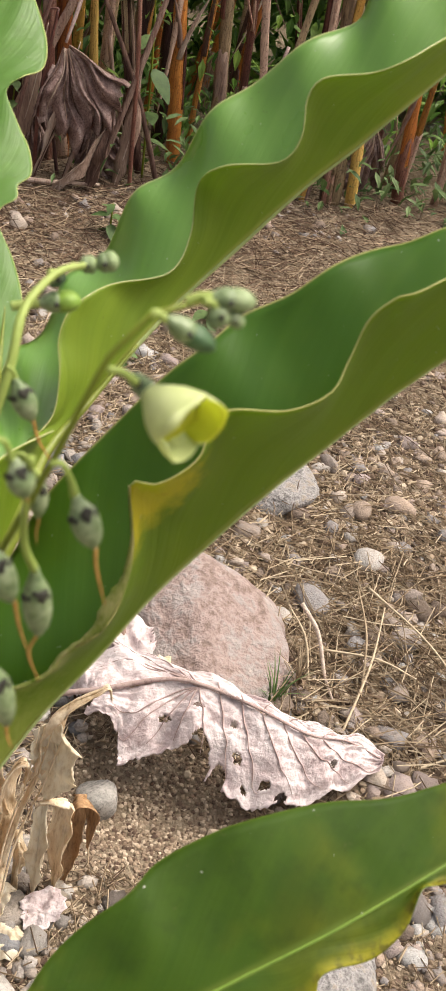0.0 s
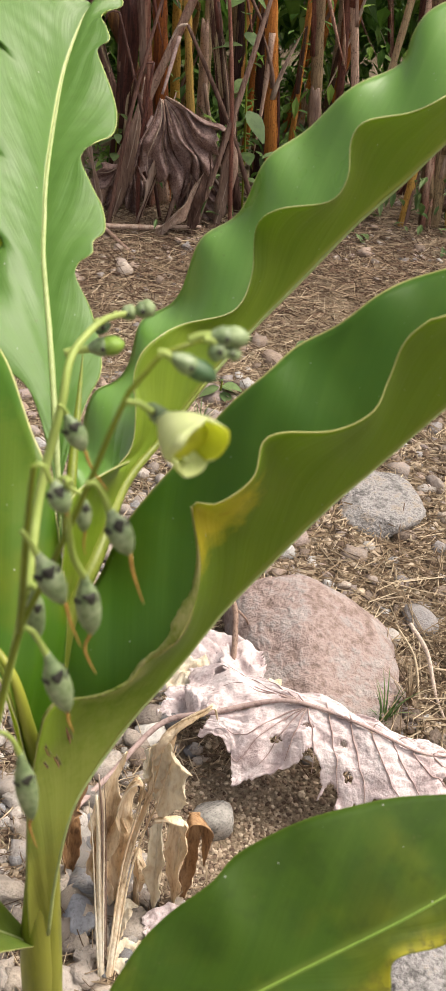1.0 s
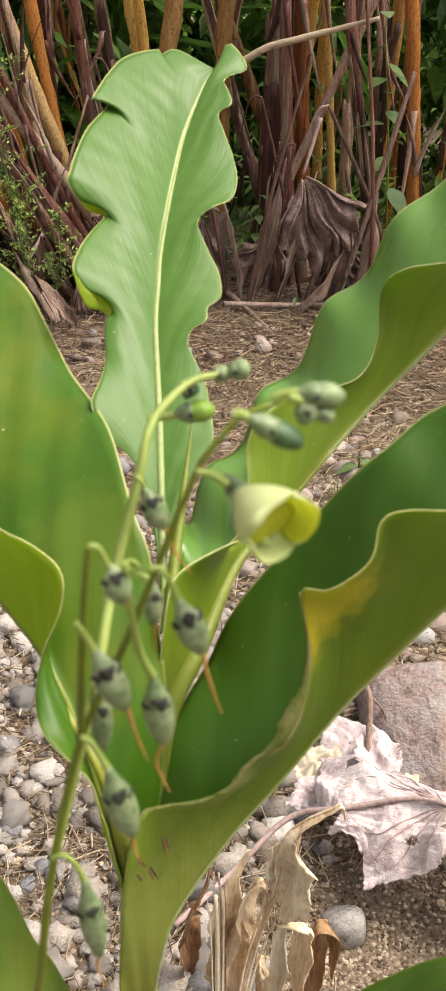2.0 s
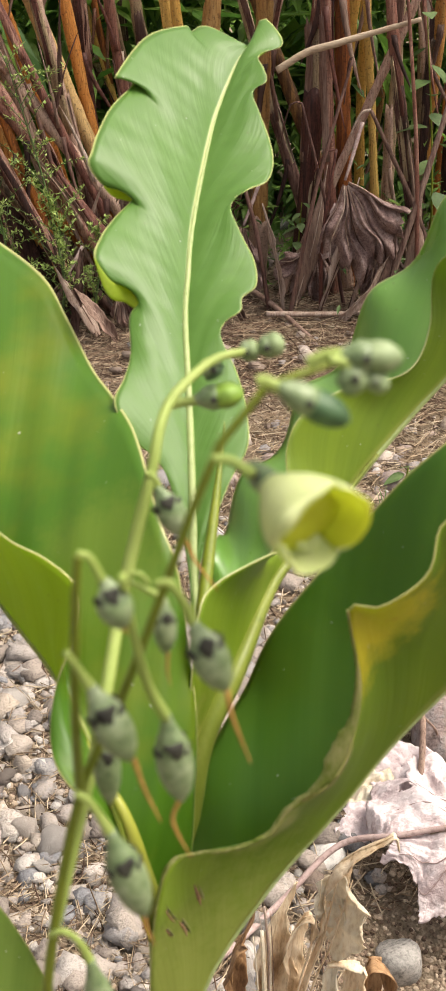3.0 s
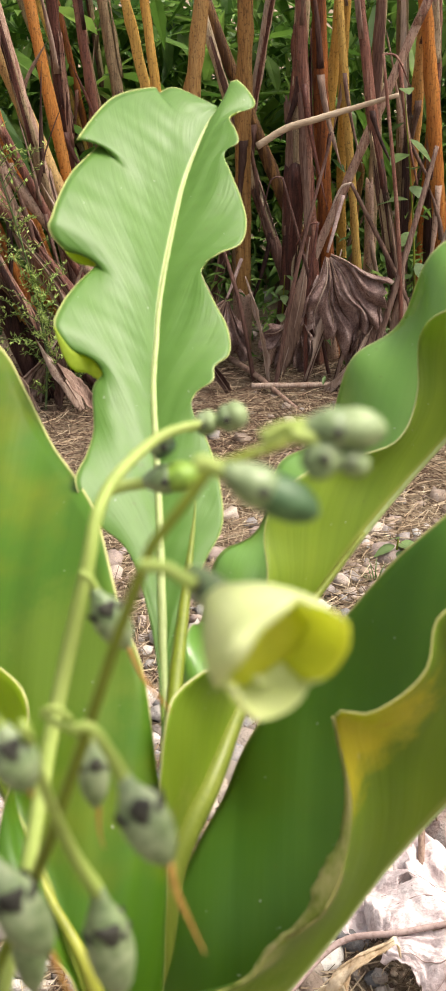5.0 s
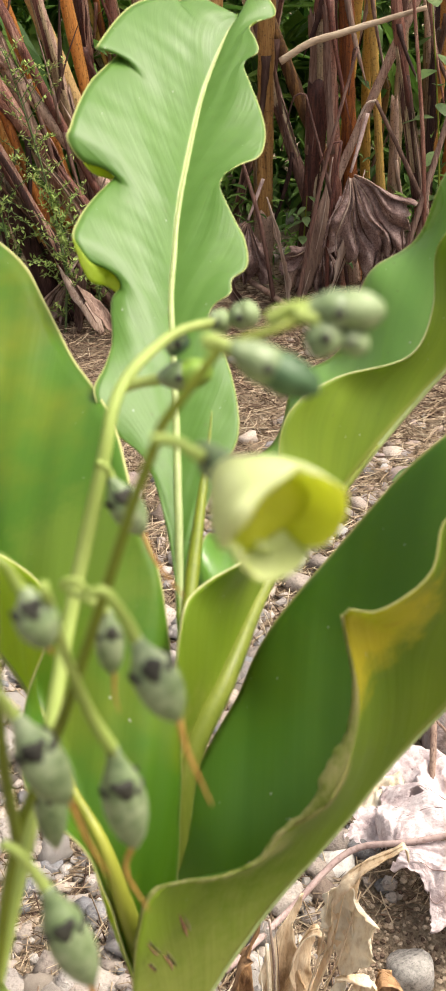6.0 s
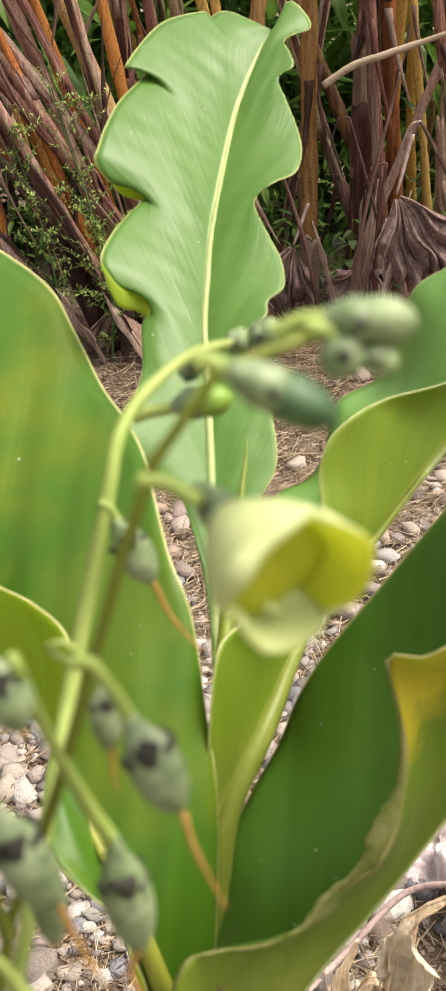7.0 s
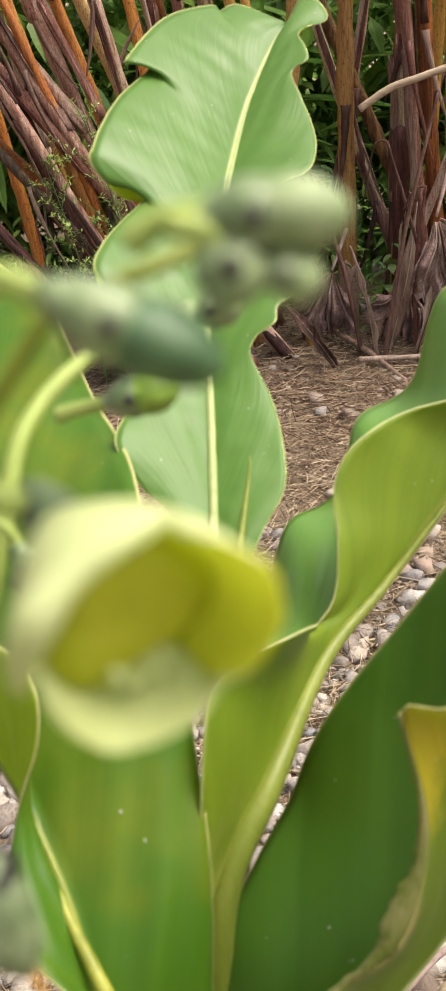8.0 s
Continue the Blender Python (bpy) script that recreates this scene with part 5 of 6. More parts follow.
curled_leaf("small tan curl of dry leaf", [(0.086, 0.40, 0.0), (0.088, 0.40, 0.103), (0.097, 0.40, 0.089), (0.104, 0.395, 0.069), (0.093, 0.39, 0.067)], 0.020, 0.8, 1.6, 1.1)
curled_leaf("pale papery dry leaf lying by the stem", [(0.050, 0.33, 0.004), (0.060, 0.35, 0.03), (0.076, 0.37, 0.05), (0.09, 0.375, 0.04)], 0.018, 0.6, 1.0, 1.2, M_PAPER)


def dry_cane(label, line, radius, material):
    """A dried leaf stalk: a thin cane with loose fibres split from it."""
    base = Vector(line[0])
    ob = empty("dry_leaf_stalk", label, "dry stalk", base, DRY)
    bm = bmesh.new()
    tube(bm, [tuple(Vector(q) - base) for q in line], (radius, radius * 0.95, radius * 0.75, radius * 0.5), 8, 40, 0.12)
    part("cane", bm, material, ob)
    for k in range(3):
        off = Vector((radius * (k - 1) * 1.1, -radius * 0.8, 0))
        bm = bmesh.new()
        tube(bm, [tuple(Vector(q) - base + off * (0.6 + 0.5 * i)) for i, q in enumerate(line)][k % 2:], (radius * 0.35, radius * 0.3, radius * 0.12), 5, 30, 0.3)
        part("loose_fibre", bm, material, ob)
    return ob


dry_cane("long tan dried leaf stalk leaning at the stem's foot", [(0.047, 0.290, 0.0), (0.070, 0.365, 0.115), (0.087, 0.395, 0.174), (0.100, 0.40, 0.226), (0.110, 0.404, 0.288), (0.115, 0.404, 0.330)], 0.0046, M_TAN)
dry_cane("bleached dried leaf stalk standing at the stem's foot", [(0.040, 0.292, 0.0), (0.039, 0.345, 0.095), (0.039, 0.38, 0.185), (0.037, 0.40, 0.239)], 0.0040, M_PAPER)
dry_cane("thin brown dried stalk beside the bleached one", [(0.046, 0.305, 0.0), (0.045, 0.36, 0.10), (0.044, 0.40, 0.20), (0.040, 0.41, 0.265)], 0.0026, M_HUSK)


def crumpled_leaf(label, place, size, seed, material, tilt=(0.0, 0.0), group="crumpled leaves by the boulder"):
    """A dry leaf lying crumpled: a ragged sheet with sharp ridges."""
    ob = empty("crumpled_leaf", label, "dry leaf", place, group)
    bm = bmesh.new()
    rings, spokes = 14, 40
    grid = []
    for i in range(rings):
        f = i / (rings - 1)
        line = []
        for k in range(spokes):
            a = 2 * math.pi * k / spokes
            rag = 1 + 0.45 * noise.noise(Vector((math.cos(a) * 1.6, math.sin(a) * 1.6, seed))) + 0.22 * noise.noise(Vector((math.cos(a) * 6, math.sin(a) * 6, seed)))
            r = size * (0.02 + f) * rag
            x, y = r * math.cos(a), r * math.sin(a) * 0.7
            q = Vector((x / size, y / size, seed))
            z = size * (0.55 * (0.25 - abs(noise.noise(q * 1.5))) + 0.28 * (0.25 - abs(noise.noise(q * 3.6)))) + tilt[0] * x + tilt[1] * y
            line.append(bm.verts.new((x, y, max(-place[2] + 0.002, z))))
        grid.append(line)
    for i in range(rings - 1):
        for k in range(spokes):
            bm.faces.new((grid[i][k], grid[i][(k + 1) % spokes], grid[i + 1][(k + 1) % spokes], grid[i + 1][k]))
    h = part("blade", bm, material, ob)
    t = h.modifiers.new("thickness", "SOLIDIFY")
    t.thickness = 0.001
    return ob


crumpled_leaf("crumpled whitish dry leaf lying on gravel", (0.19, 0.80, 0.03), 0.042, 1.7, M_PAPER, (0.2, 0.3))
crumpled_leaf("crumpled pale pink dry leaf against the boulder", (0.245, 0.83, 0.045), 0.055, 5.2, M_DEADLEAF, (0.1, 0.45))
crumpled_leaf("crumpled pale dry leaf behind the arched one", (0.295, 0.79, 0.05), 0.050, 8.8, M_DEADLEAF, (-0.2, 0.4))
crumpled_leaf("small crumpled tan dry leaf at the boulder's foot", (0.352, 0.74, 0.04), 0.034, 12.1, M_TAN, (-0.2, 0.3))
crumpled_leaf("crumpled pinkish dry leaf under the stem", (0.18, 0.74, 0.03), 0.040, 15.4, M_DEADLEAF, (0.1, 0.2))


crumpled_leaf("white papery scrap of dry leaf at the stem's foot", (0.118, 0.352, 0.030), 0.030, 22.3, M_DEADLEAF, (0.1, 0.35), DRY)
crumpled_leaf("cream scrap of dry leaf on gravel by the stem", (0.075, 0.318, 0.022), 0.028, 25.0, M_PAPER, (-0.2, 0.3), DRY)


def twig_of(label, line, radius, material=M_TWIG, side=()):
    base = Vector(line[0])
    ob = empty("twig", label, "twig", base)
    bm = bmesh.new()
    tube(bm, [tuple(Vector(q) - base) for q in line], (radius, radius * 0.9, radius * 0.6), 8, 30, 0.15)
    part("branch", bm, material, ob)
    for s in side:
        bm = bmesh.new()
        tube(bm, [tuple(Vector(q) - base) for q in s], (radius * 0.5, radius * 0.25), 6, 12)
        part("side_branch", bm, material, ob)
    return ob


twig_of("grey weathered twig leaning on the boulder", [(0.27, 0.80, 0.05), (0.275, 0.86, 0.12), (0.26, 0.93, 0.10), (0.25, 1.0, 0.01)], 0.005, M_HUSK, (((0.275, 0.86, 0.12), (0.30, 0.87, 0.08), (0.31, 0.86, 0.04)),))
twig_of("pale curved twig against the boulder", [(0.585, 0.86, 0.07), (0.60, 0.80, 0.06), (0.605, 0.74, 0.02), (0.61, 0.70, 0.008)], 0.004, M_HUSK)
twig_of("thin brown stick on litter", [(-0.05, 3.06, 0.03), (0.06, 2.85, 0.03), (0.18, 2.60, 0.012)], 0.010, M_HUSK)
twig_of("thin grey stick on litter", [(0.05, 2.75, 0.03), (0.25, 2.74, 0.03), (0.42, 2.78, 0.02)], 0.009, M_HUSK)
twig_of("bare pale twig caught among dry stalks", [(0.087, 2.85, 0.72), (0.17, 2.85, 0.765), (0.25, 2.85, 0.785), (0.338, 2.85, 0.807), (0.487, 2.85, 0.842)], 0.011, M_TWIG)
for k, (a, b) in enumerate((((0.60, 0.62, 0.004), (0.74, 0.86, 0.06)), ((0.66, 0.70, 0.004), (0.70, 0.90, 0.07)), ((0.72, 0.90, 0.07), (0.86, 0.66, 0.004)), ((0.58, 0.74, 0.004), (0.56, 0.86, 0.07)), ((0.68, 0.55, 0.004), (0.95, 0.60, 0.02)), ((0.62, 0.80, 0.02), (0.76, 0.72, 0.03)))):
    mid = Vector(a).lerp(Vector(b), 0.5) + Vector((0.01, 0, 0.012))
    twig_of("thin straw-coloured dry grass stem", [a, tuple(mid), b], 0.0022, M_STRAW)


# ---- dry thicket behind ----
def husk(stem_line, radius, z0, z1, turn, arc, seed):
    """A torn sheath that wraps part of a stalk."""
    bm = bmesh.new()
    rows, cols = 12, 8
    grid = []
    for i in range(rows):
        u = i / (rows - 1)
        z = z0 + (z1 - z0) * u
        x = stem_line(z)
        line = []
        for k in range(cols):
            w = turn + arc * (k / (cols - 1) - 0.5) * (1 - 0.55 * u ** 3)
            r = radius * (1.05 + 0.9 * u ** 4 * abs(noise.noise(Vector((seed, 3, 1)))) + 0.3 * noise.noise(Vector((k * 0.8, u * 4, seed))))
            line.append(bm.verts.new((x[0] + r * math.sin(w), x[1] - r * math.cos(w), z + 0.03 * noise.noise(Vector((k * 1.3, seed, 2))) * u)))
        grid.append(line)
    for i in range(rows - 1):
        for k in range(cols - 1):
            bm.faces.new((grid[i][k], grid[i][k + 1], grid[i + 1][k + 1], grid[i + 1][k]))
    return bm


STALK_LABELS = ("dark purple-brown dry stalk with peeling husk", "ochre yellow dry stalk in a thicket", "orange-brown dry stalk with torn husk", "tan spotted dry stalk in a thicket", "grey-brown withered stalk in a thicket")


def dry_stalk(x0, y, x1, radius, tone, rnd, tall=1.9):
    ob = empty("dry_stalk", STALK_LABELS[tone], "dry stalk", (x0, y, 0), "thicket stalks")
    bow, back = rnd.uniform(-0.04, 0.04), rnd.uniform(-0.05, 0.15)

    def line(z):
        u = z / tall
        return ((x1 - x0) * u + bow * math.sin(u * math.pi), back * u * u)

    bm = bmesh.new()
    pts, radii = [], []
    for i in range(15):
        z = -0.03 + (tall + 0.03) * i / 14
        pts.append((*line(z), z))
        radii.append(radius * (1.12 - 0.35 * i / 14) * (1.10 if i % 4 == 2 else 1.0))
    tube(bm, pts, [q * 0.85 for q in radii], 10, 44, 0.28)
    part("stem", bm, M_STALKS[tone], ob)
    # the old sheath round the foot, then torn strips of husk higher up
    wraps = [(0.0, rnd.uniform(0.25, 0.7), rnd.uniform(2.6, 5.0))] if rnd.random() < 0.75 else []
    wraps += [(z0, z0 + rnd.uniform(0.2, 0.55), rnd.uniform(0.6, 2.2)) for z0 in (rnd.uniform(0.1, 1.1) for _ in range(rnd.choice((1, 2, 3))))]
    if tone in (1, 2, 3):
        wraps = [(a, min(b, a + 0.22), c) for a, b, c in wraps if a < 0.30][:2]
    for z0, z1, arc in wraps:
        h = part("husk", husk(line, radius, z0, z1, rnd.uniform(-1.6, 1.6), arc, rnd.uniform(0, 90)), rnd.choice((M_FOOT, M_FOOT, M_STALKS[0])) if z0 == 0 else rnd.choice((M_HUSK, M_FOOT, M_STALKS[0], M_STALKS[0], M_STALKS[4])), ob, "torn dry husk")
        s = h.modifiers.new("thickness", "SOLIDIFY")
        s.thickness = 0.002
    for k in range(rnd.choice((1, 2, 3))):
        z0, L, out = rnd.uniform(0.15, 1.1), rnd.uniform(0.15, 0.4), rnd.choice((-1, 1)) * rnd.uniform(0.03, 0.12)
        x, y0 = line(z0)
        bm = bmesh.new()
        rows = []
        for i in range(9):
            u = i / 8
            c = Vector((x + out * u ** 1.4, y0 - radius * 0.9 - 0.03 * u, z0 + L * (u if k else -u)))
            w = radius * 0.42 * (1 - u) ** 0.7 * (1 + 0.5 * noise.noise(Vector((u * 5, z0 * 9, 1))))
            rows.append([bm.verts.new(c + Vector((-w, 0, 0))), bm.verts.new(c + Vector((0, -w * 0.7, 0))), bm.verts.new(c + Vector((w, 0, 0)))])
        for i in range(8):
            for j in range(2):
                bm.faces.new((rows[i][j], rows[i][j + 1], rows[i + 1][j + 1], rows[i + 1][j]))
        h = part("shred", bm, rnd.choice((M_HUSK, M_FOOT, M_STALKS[0])), ob, "loose shred of dry husk")
        s = h.modifiers.new("thickness", "SOLIDIFY")
        s.thickness = 0.0015
    return ob


rnd = random.Random(7)
NEAR_STALKS = [(0.02, 3.15, 0.13, 0.030, 3), (0.32, 3.05, 0.27, 0.027, 2), (0.43, 3.15, 0.28, 0.015, 1), (0.16, 3.10, 0.28, 0.028, 4), (0.56, 2.95, 0.31, 0.019, 0), (0.38, 3.40, 0.44, 0.018, 1), (0.57, 3.30, 0.50, 0.023, 4), (0.10, 3.00, 0.98, 0.016, 0), (0.56, 3.35, 0.62, 0.023, 2), (0.38, 3.25, -0.32, 0.024, 3), (0.68, 3.30, 0.61, 0.025, 0), (0.45, 3.20, 0.51, 0.019, 4), (0.27, 3.00, 0.20, 0.020, 0), (0.70, 3.10, 0.46, 0.025, 2)]
LEANING_STALKS = [(-0.31, 3.00, -0.94, 0.026, 3), (-0.40, 3.05, -0.62, 0.022, 2), (-0.49, 3.20, -0.50, 0.025, 0), (-0.31, 3.10, -0.46, 0.018, 0), (-0.11, 3.05, -0.43, 0.020, 1), (-0.10, 3.00, -0.25, 0.018, 1), (-0.27, 3.05, 0.05, 0.029, 3), (-0.22, 3.20, -0.42, 0.023, 4), (0.25, 3.20, -0.26, 0.019, 4), (-0.45, 2.95, -0.80, 0.020, 0), (-0.17, 2.90, -1.43, 0.024, 0), (-0.28, 2.85, -1.56, 0.022, 0), (-0.33, 2.90, -2.07, 0.022, 2), (-0.63, 2.85, -1.28, 0.029, 0), (-0.61, 2.90, -1.05, 0.022, 2), (-0.51, 3.00, -1.04, 0.025, 0), (-0.52, 3.10, -0.99, 0.023, 2)]
FRONT_STALKS = [(-0.50, 2.78, -1.40, 0.019, 0), (-0.42, 2.82, -1.75, 0.017, 4), (-0.36, 2.84, -1.30, 0.022, 0), (-0.55, 2.84, -1.15, 0.016, 2), (-0.30, 2.88, -1.05, 0.015, 0), (-0.62, 2.76, -1.9, 0.020, 0)]
for row in NEAR_STALKS + LEANING_STALKS + FRONT_STALKS:
    dry_stalk(*row, rnd)
for i in range(62):
    x = rnd.uniform(-1.9, 2.6)
    if 0.0 < x < 0.8 and i % 2:
        x += 1.0
    y = rnd.uniform(3.3, 4.0) if -0.9 < x < 0.75 else rnd.uniform(2.85, 3.9)
    lean = rnd.gauss(-0.45 if x < -0.3 else 0.02, 0.22)
    dry_stalk(x, y, x + lean, rnd.uniform(0.010, 0.024), rnd.choice((0, 0, 1, 2, 2, 3, 4, 4)), rnd, rnd.uniform(1.6, 2.1))


def hanging_leaf(label, place, size, seed, lean=0.0, material=M_SHRIVEL):
    """A dead leaf that hangs from a stalk by its top, drawn together like a half-shut fan: sharp pleats that widen downwards, a torn hem."""
    ob = empty("hanging_dead_leaf", label, "dead leaf", place, "dead leaves in the thicket")
    apex = Vector((0.0, 0.0, size))

    def sheet(side, f, u):
        pleats = 4.5
        tri = abs((f * pleats + 0.35 * noise.noise(Vector((f * 3, u * 1.5, seed))) + seed) % 1.0 - 0.5) * 2 - 0.5
        ang = side * f * (0.80 + 0.30 * noise.noise(Vector((seed, f * 2, side)))) + lean + 0.22 * noise.noise(Vector((u * 2.2, f * 1.5, seed + 3)))
        reach = size * (0.06 + 0.94 * u) * (1.0 - 0.30 * f * f + 0.28 * noise.noise(Vector((f * 3.5, seed, side))) + 0.12 * noise.noise(Vector((f * 18, seed, 1))) * u)
        out = size * u * (0.15 * tri + 0.17 * noise.noise(Vector((u * 3.0, f * 3.0, seed + side))) + 0.07 * (0.3 - abs(noise.noise(Vector((u * 9, f * 11, seed))))))
        return apex + Vector((reach * math.sin(ang) * 0.85, -0.10 * size * math.sin(u * 2.8) - out, -reach * math.cos(ang) * 0.95))

    for side in (-1, 1):
        bm = bmesh.new()
        rows, cols = 26, 46
        grid = [[bm.verts.new(sheet(side, k / (cols - 1), i / (rows - 1))) for k in range(cols)] for i in range(rows)]
        for i in range(rows - 1):
            for k in range(cols - 1):
                bm.faces.new((grid[i][k], grid[i][k + 1], grid[i + 1][k + 1], grid[i + 1][k]))
        h = part("blade", bm, material, ob)
        s = h.modifiers.new("thickness", "SOLIDIFY")
        s.thickness = 0.002
        for k in range(4):
            bm = bmesh.new()
            tube(bm, [tuple(sheet(side, 0.12 + k * 0.24, u) + Vector((0, -0.003, 0))) for u in (0.0, 0.25, 0.5, 0.75, 0.95)], (0.0032, 0.0024, 0.0012), 5, 14)
            part("vein", bm, M_HUSK, ob)
    bm = bmesh.new()
    tube(bm, [(0.05, 0.06, size * 1.5), (0.02, 0.02, size * 1.2), tuple(apex)], (0.006, 0.006, 0.004), 7, 12, 0.2)
    part("leaf_stalk", bm, M_VEIN, ob)
    return ob


hanging_leaf("big crumpled brown dead leaf hanging among stalks", (0.285, 2.80, 0.12), 0.30, 1.0, 0.34)
hanging_leaf("greyish dead leaf folded against the stalks", (0.22, 2.93, 0.00), 0.20, 4.0, -0.4)
hanging_leaf("dark crumpled dead leaf at a stalk's foot", (0.40, 2.88, 0.0), 0.20, 7.0, 0.2)
hanging_leaf("pale striped dead leaf on the litter", (-0.02, 2.98, 0.02), 0.22, 11.0, -0.3)
hanging_leaf("grey dead leaf hanging beside leaning stalks", (-0.30, 2.84, 0.28), 0.24, 15.0, 0.0)
hanging_leaf("dark dead leaf heap among stalks", (-0.45, 2.86, 0.0), 0.20, 19.0, 0.3, M_FOOT)
hanging_leaf("dark shrivelled dead leaf low between leaning stalks", (-0.56, 2.74, 0.0), 0.16, 31.0, -0.2, M_FOOT)
hanging_leaf("grey-brown dead leaf slumped on dark litter", (-0.40, 2.72, 0.0), 0.13, 37.0, 0.4, M_FOOT)
hanging_leaf("brown dead leaf drooping in the thicket", (0.95, 2.95, 0.05), 0.26, 23.0, 0.1)
hanging_leaf("brown dead leaf at the foot of stalks", (1.35, 3.0, 0.0), 0.24, 27.0, -0.2)
for k, (x0, z0, x1, z1, y) in enumerate(((-0.02, 0.0, -0.16, 0.20, 2.78), (0.30, 0.0, 0.36, 0.34, 2.80), (0.47, 0.0, 0.52, 0.36, 2.82), (0.22, 0.02, 0.33, 0.42, 2.80), (0.38, 0.0, 0.44, 0.26, 2.76), (0.27, 0.0, 0.42, 0.20, 2.74), (0.10, 0.0, 0.04, 0.34, 2.84), (0.14, 0.0, 0.24, 0.44, 2.88), (-0.46, 0.0, -0.58, 0.22, 2.66), (-0.54, 0.0, -0.50, 0.26, 2.68), (-0.40, 0.0, -0.52, 0.16, 2.62), (-0.60, 0.0, -0.72, 0.24, 2.66), (-0.36, 0.0, -0.30, 0.22, 2.72))):
    curled_leaf("withered leaf stalk leaning in the litter", [(x0, y, z0), ((x0 + x1) / 2 + 0.01, y, (z0 + z1) / 2), (x1, y + 0.03, z1)], 0.026, 0.8, 1.6, k * 1.3, M_HUSK, 20, 6)


# thin broken stalks that lean across the thicket
rnd = random.Random(31)
for x0, x1, z1 in ((0.12, 0.30, 0.75), (0.30, 0.16, 0.62), (0.40, 0.60, 0.70), (0.52, 0.44, 0.95), (0.62, 0.36, 0.60), (0.22, 0.26, 0.50), (-0.30, -0.62, 0.55), (-0.55, -0.36, 0.62), (-0.42, -0.75, 0.80), (-0.20, -0.34, 0.72), (-0.66, -0.50, 0.40), (0.06, -0.06, 0.55)):
    y = rnd.uniform(2.80, 2.94)
    mid = ((x0 + x1) / 2 + rnd.uniform(-0.02, 0.02), y - 0.01, z1 * 0.5)
    top = (x1, y + 0.03, z1)
    bent = (x1 + rnd.uniform(-0.10, 0.10), y + 0.04, z1 - rnd.uniform(0.05, 0.16))
    twig_of("thin broken dark stalk leaning in the thicket", [(x0, y, -0.01), mid, top], rnd.uniform(0.006, 0.011), rnd.choice((M_FOOT, M_STALKS[0], M_HUSK)), ((top, ((top[0] + bent[0]) / 2, top[1], top[2] - 0.01), bent),))


# ---- green undergrowth ----
def leaf_cloud(name, label, category, count, box, sizes, material, seed, droop=0.5, slim=0.34):
    """Many small pointed leaves, each folded along its rib."""
    r = np.random.default_rng(seed)
    c = r.uniform(0, 1, (count, 3)) * (np.array(box[1]) - np.array(box[0])) + np.array(box[0])
    c[:, 2] *= np.array([0.75 + 0.55 * noise.noise(Vector((q[0] * 1.3, q[1] * 0.8, seed))) for q in c])
    c[:, 0] += r.normal(0, 0.35, count)
    c[:, 1] += np.abs(r.normal(0, 0.25, count))
    size = r.uniform(*sizes, count)
    yaw, tilt = r.uniform(0, 2 * math.pi, count), r.normal(droop, 0.5, count)
    verts, faces = [], []
    for i in range(count):
        d = np.array((math.cos(yaw[i]) * math.cos(tilt[i]), math.sin(yaw[i]) * math.cos(tilt[i]), -math.sin(tilt[i])))
        s = np.cross(d, (0, 0, 1.0))
        s /= np.linalg.norm(s) + 1e-9
        n = np.cross(s, d)
        L = size[i]
        w = L * slim
        b = len(verts)
        p = c[i]
        verts += [p, p + d * L * 0.35 + s * w * 0.5 + n * w * 0.15, p + d * L * 0.7 + s * w * 0.36 + n * w * 0.1, p + d * L - n * w * 0.3, p + d * L * 0.7 - s * w * 0.36 + n * w * 0.1, p + d * L * 0.35 - s * w * 0.5 + n * w * 0.15, p + d * L * 0.35, p + d * L * 0.7 - n * w * 0.1]
        faces += [(b, b + 1, b + 6), (b + 1, b + 2, b + 7, b + 6), (b + 2, b + 3, b + 7), (b, b + 6, b + 5), (b + 6, b + 7, b + 4, b + 5), (b + 7, b + 3, b + 4)]
    me = bpy.data.meshes.new(name)
    me.from_pydata([tuple(v) for v in verts], [], faces)
    me.materials.append(material)
    return tagged(new(name, me), label, category, kind="stuff")


leaf_cloud("undergrowth", "dense dark green foliage behind the dry stalks", "undergrowth", 12000, ((-2.4, 3.75, 0.0), (3.2, 4.2, 1.9)), (0.05, 0.17), M_GREEN, 3)
leaf_cloud("undergrowth", "pale green shrubs far behind the thicket", "undergrowth", 9000, ((-4.0, 5.2, 0.0), (5.0, 7.0, 2.2)), (0.12, 0.30), M_BLADE, 4)
leaf_cloud("undergrowth", "small green weeds between the dry stalks", "undergrowth", 2600, ((-1.6, 3.1, 0.0), (2.4, 3.7, 0.6)), (0.03, 0.09), M_GREEN, 5)
leaf_cloud("undergrowth", "low green weeds round the stalks' feet", "undergrowth", 420, ((0.1, 2.95, 0.0), (0.75, 3.2, 0.42)), (0.03, 0.075), M_GREEN, 12)
leaf_cloud("undergrowth", "bright green weeds at the thicket's edge", "undergrowth", 900, ((0.75, 2.6, 0.0), (2.4, 3.1, 0.22)), (0.03, 0.08), M_WEED, 6)
leaf_cloud("undergrowth", "long green blades behind the leaning stalks", "undergrowth", 520, ((-2.4, 3.5, 0.3), (0.3, 4.2, 1.6)), (0.25, 0.55), M_BLADE, 8, 0.1, 0.16)
leaf_cloud("undergrowth", "broad bright green leaves deep in the thicket", "undergrowth", 900, ((-2.4, 3.5, 0.5), (3.0, 4.3, 1.8)), (0.12, 0.26), M_BLADE, 9, 0.4, 0.4)


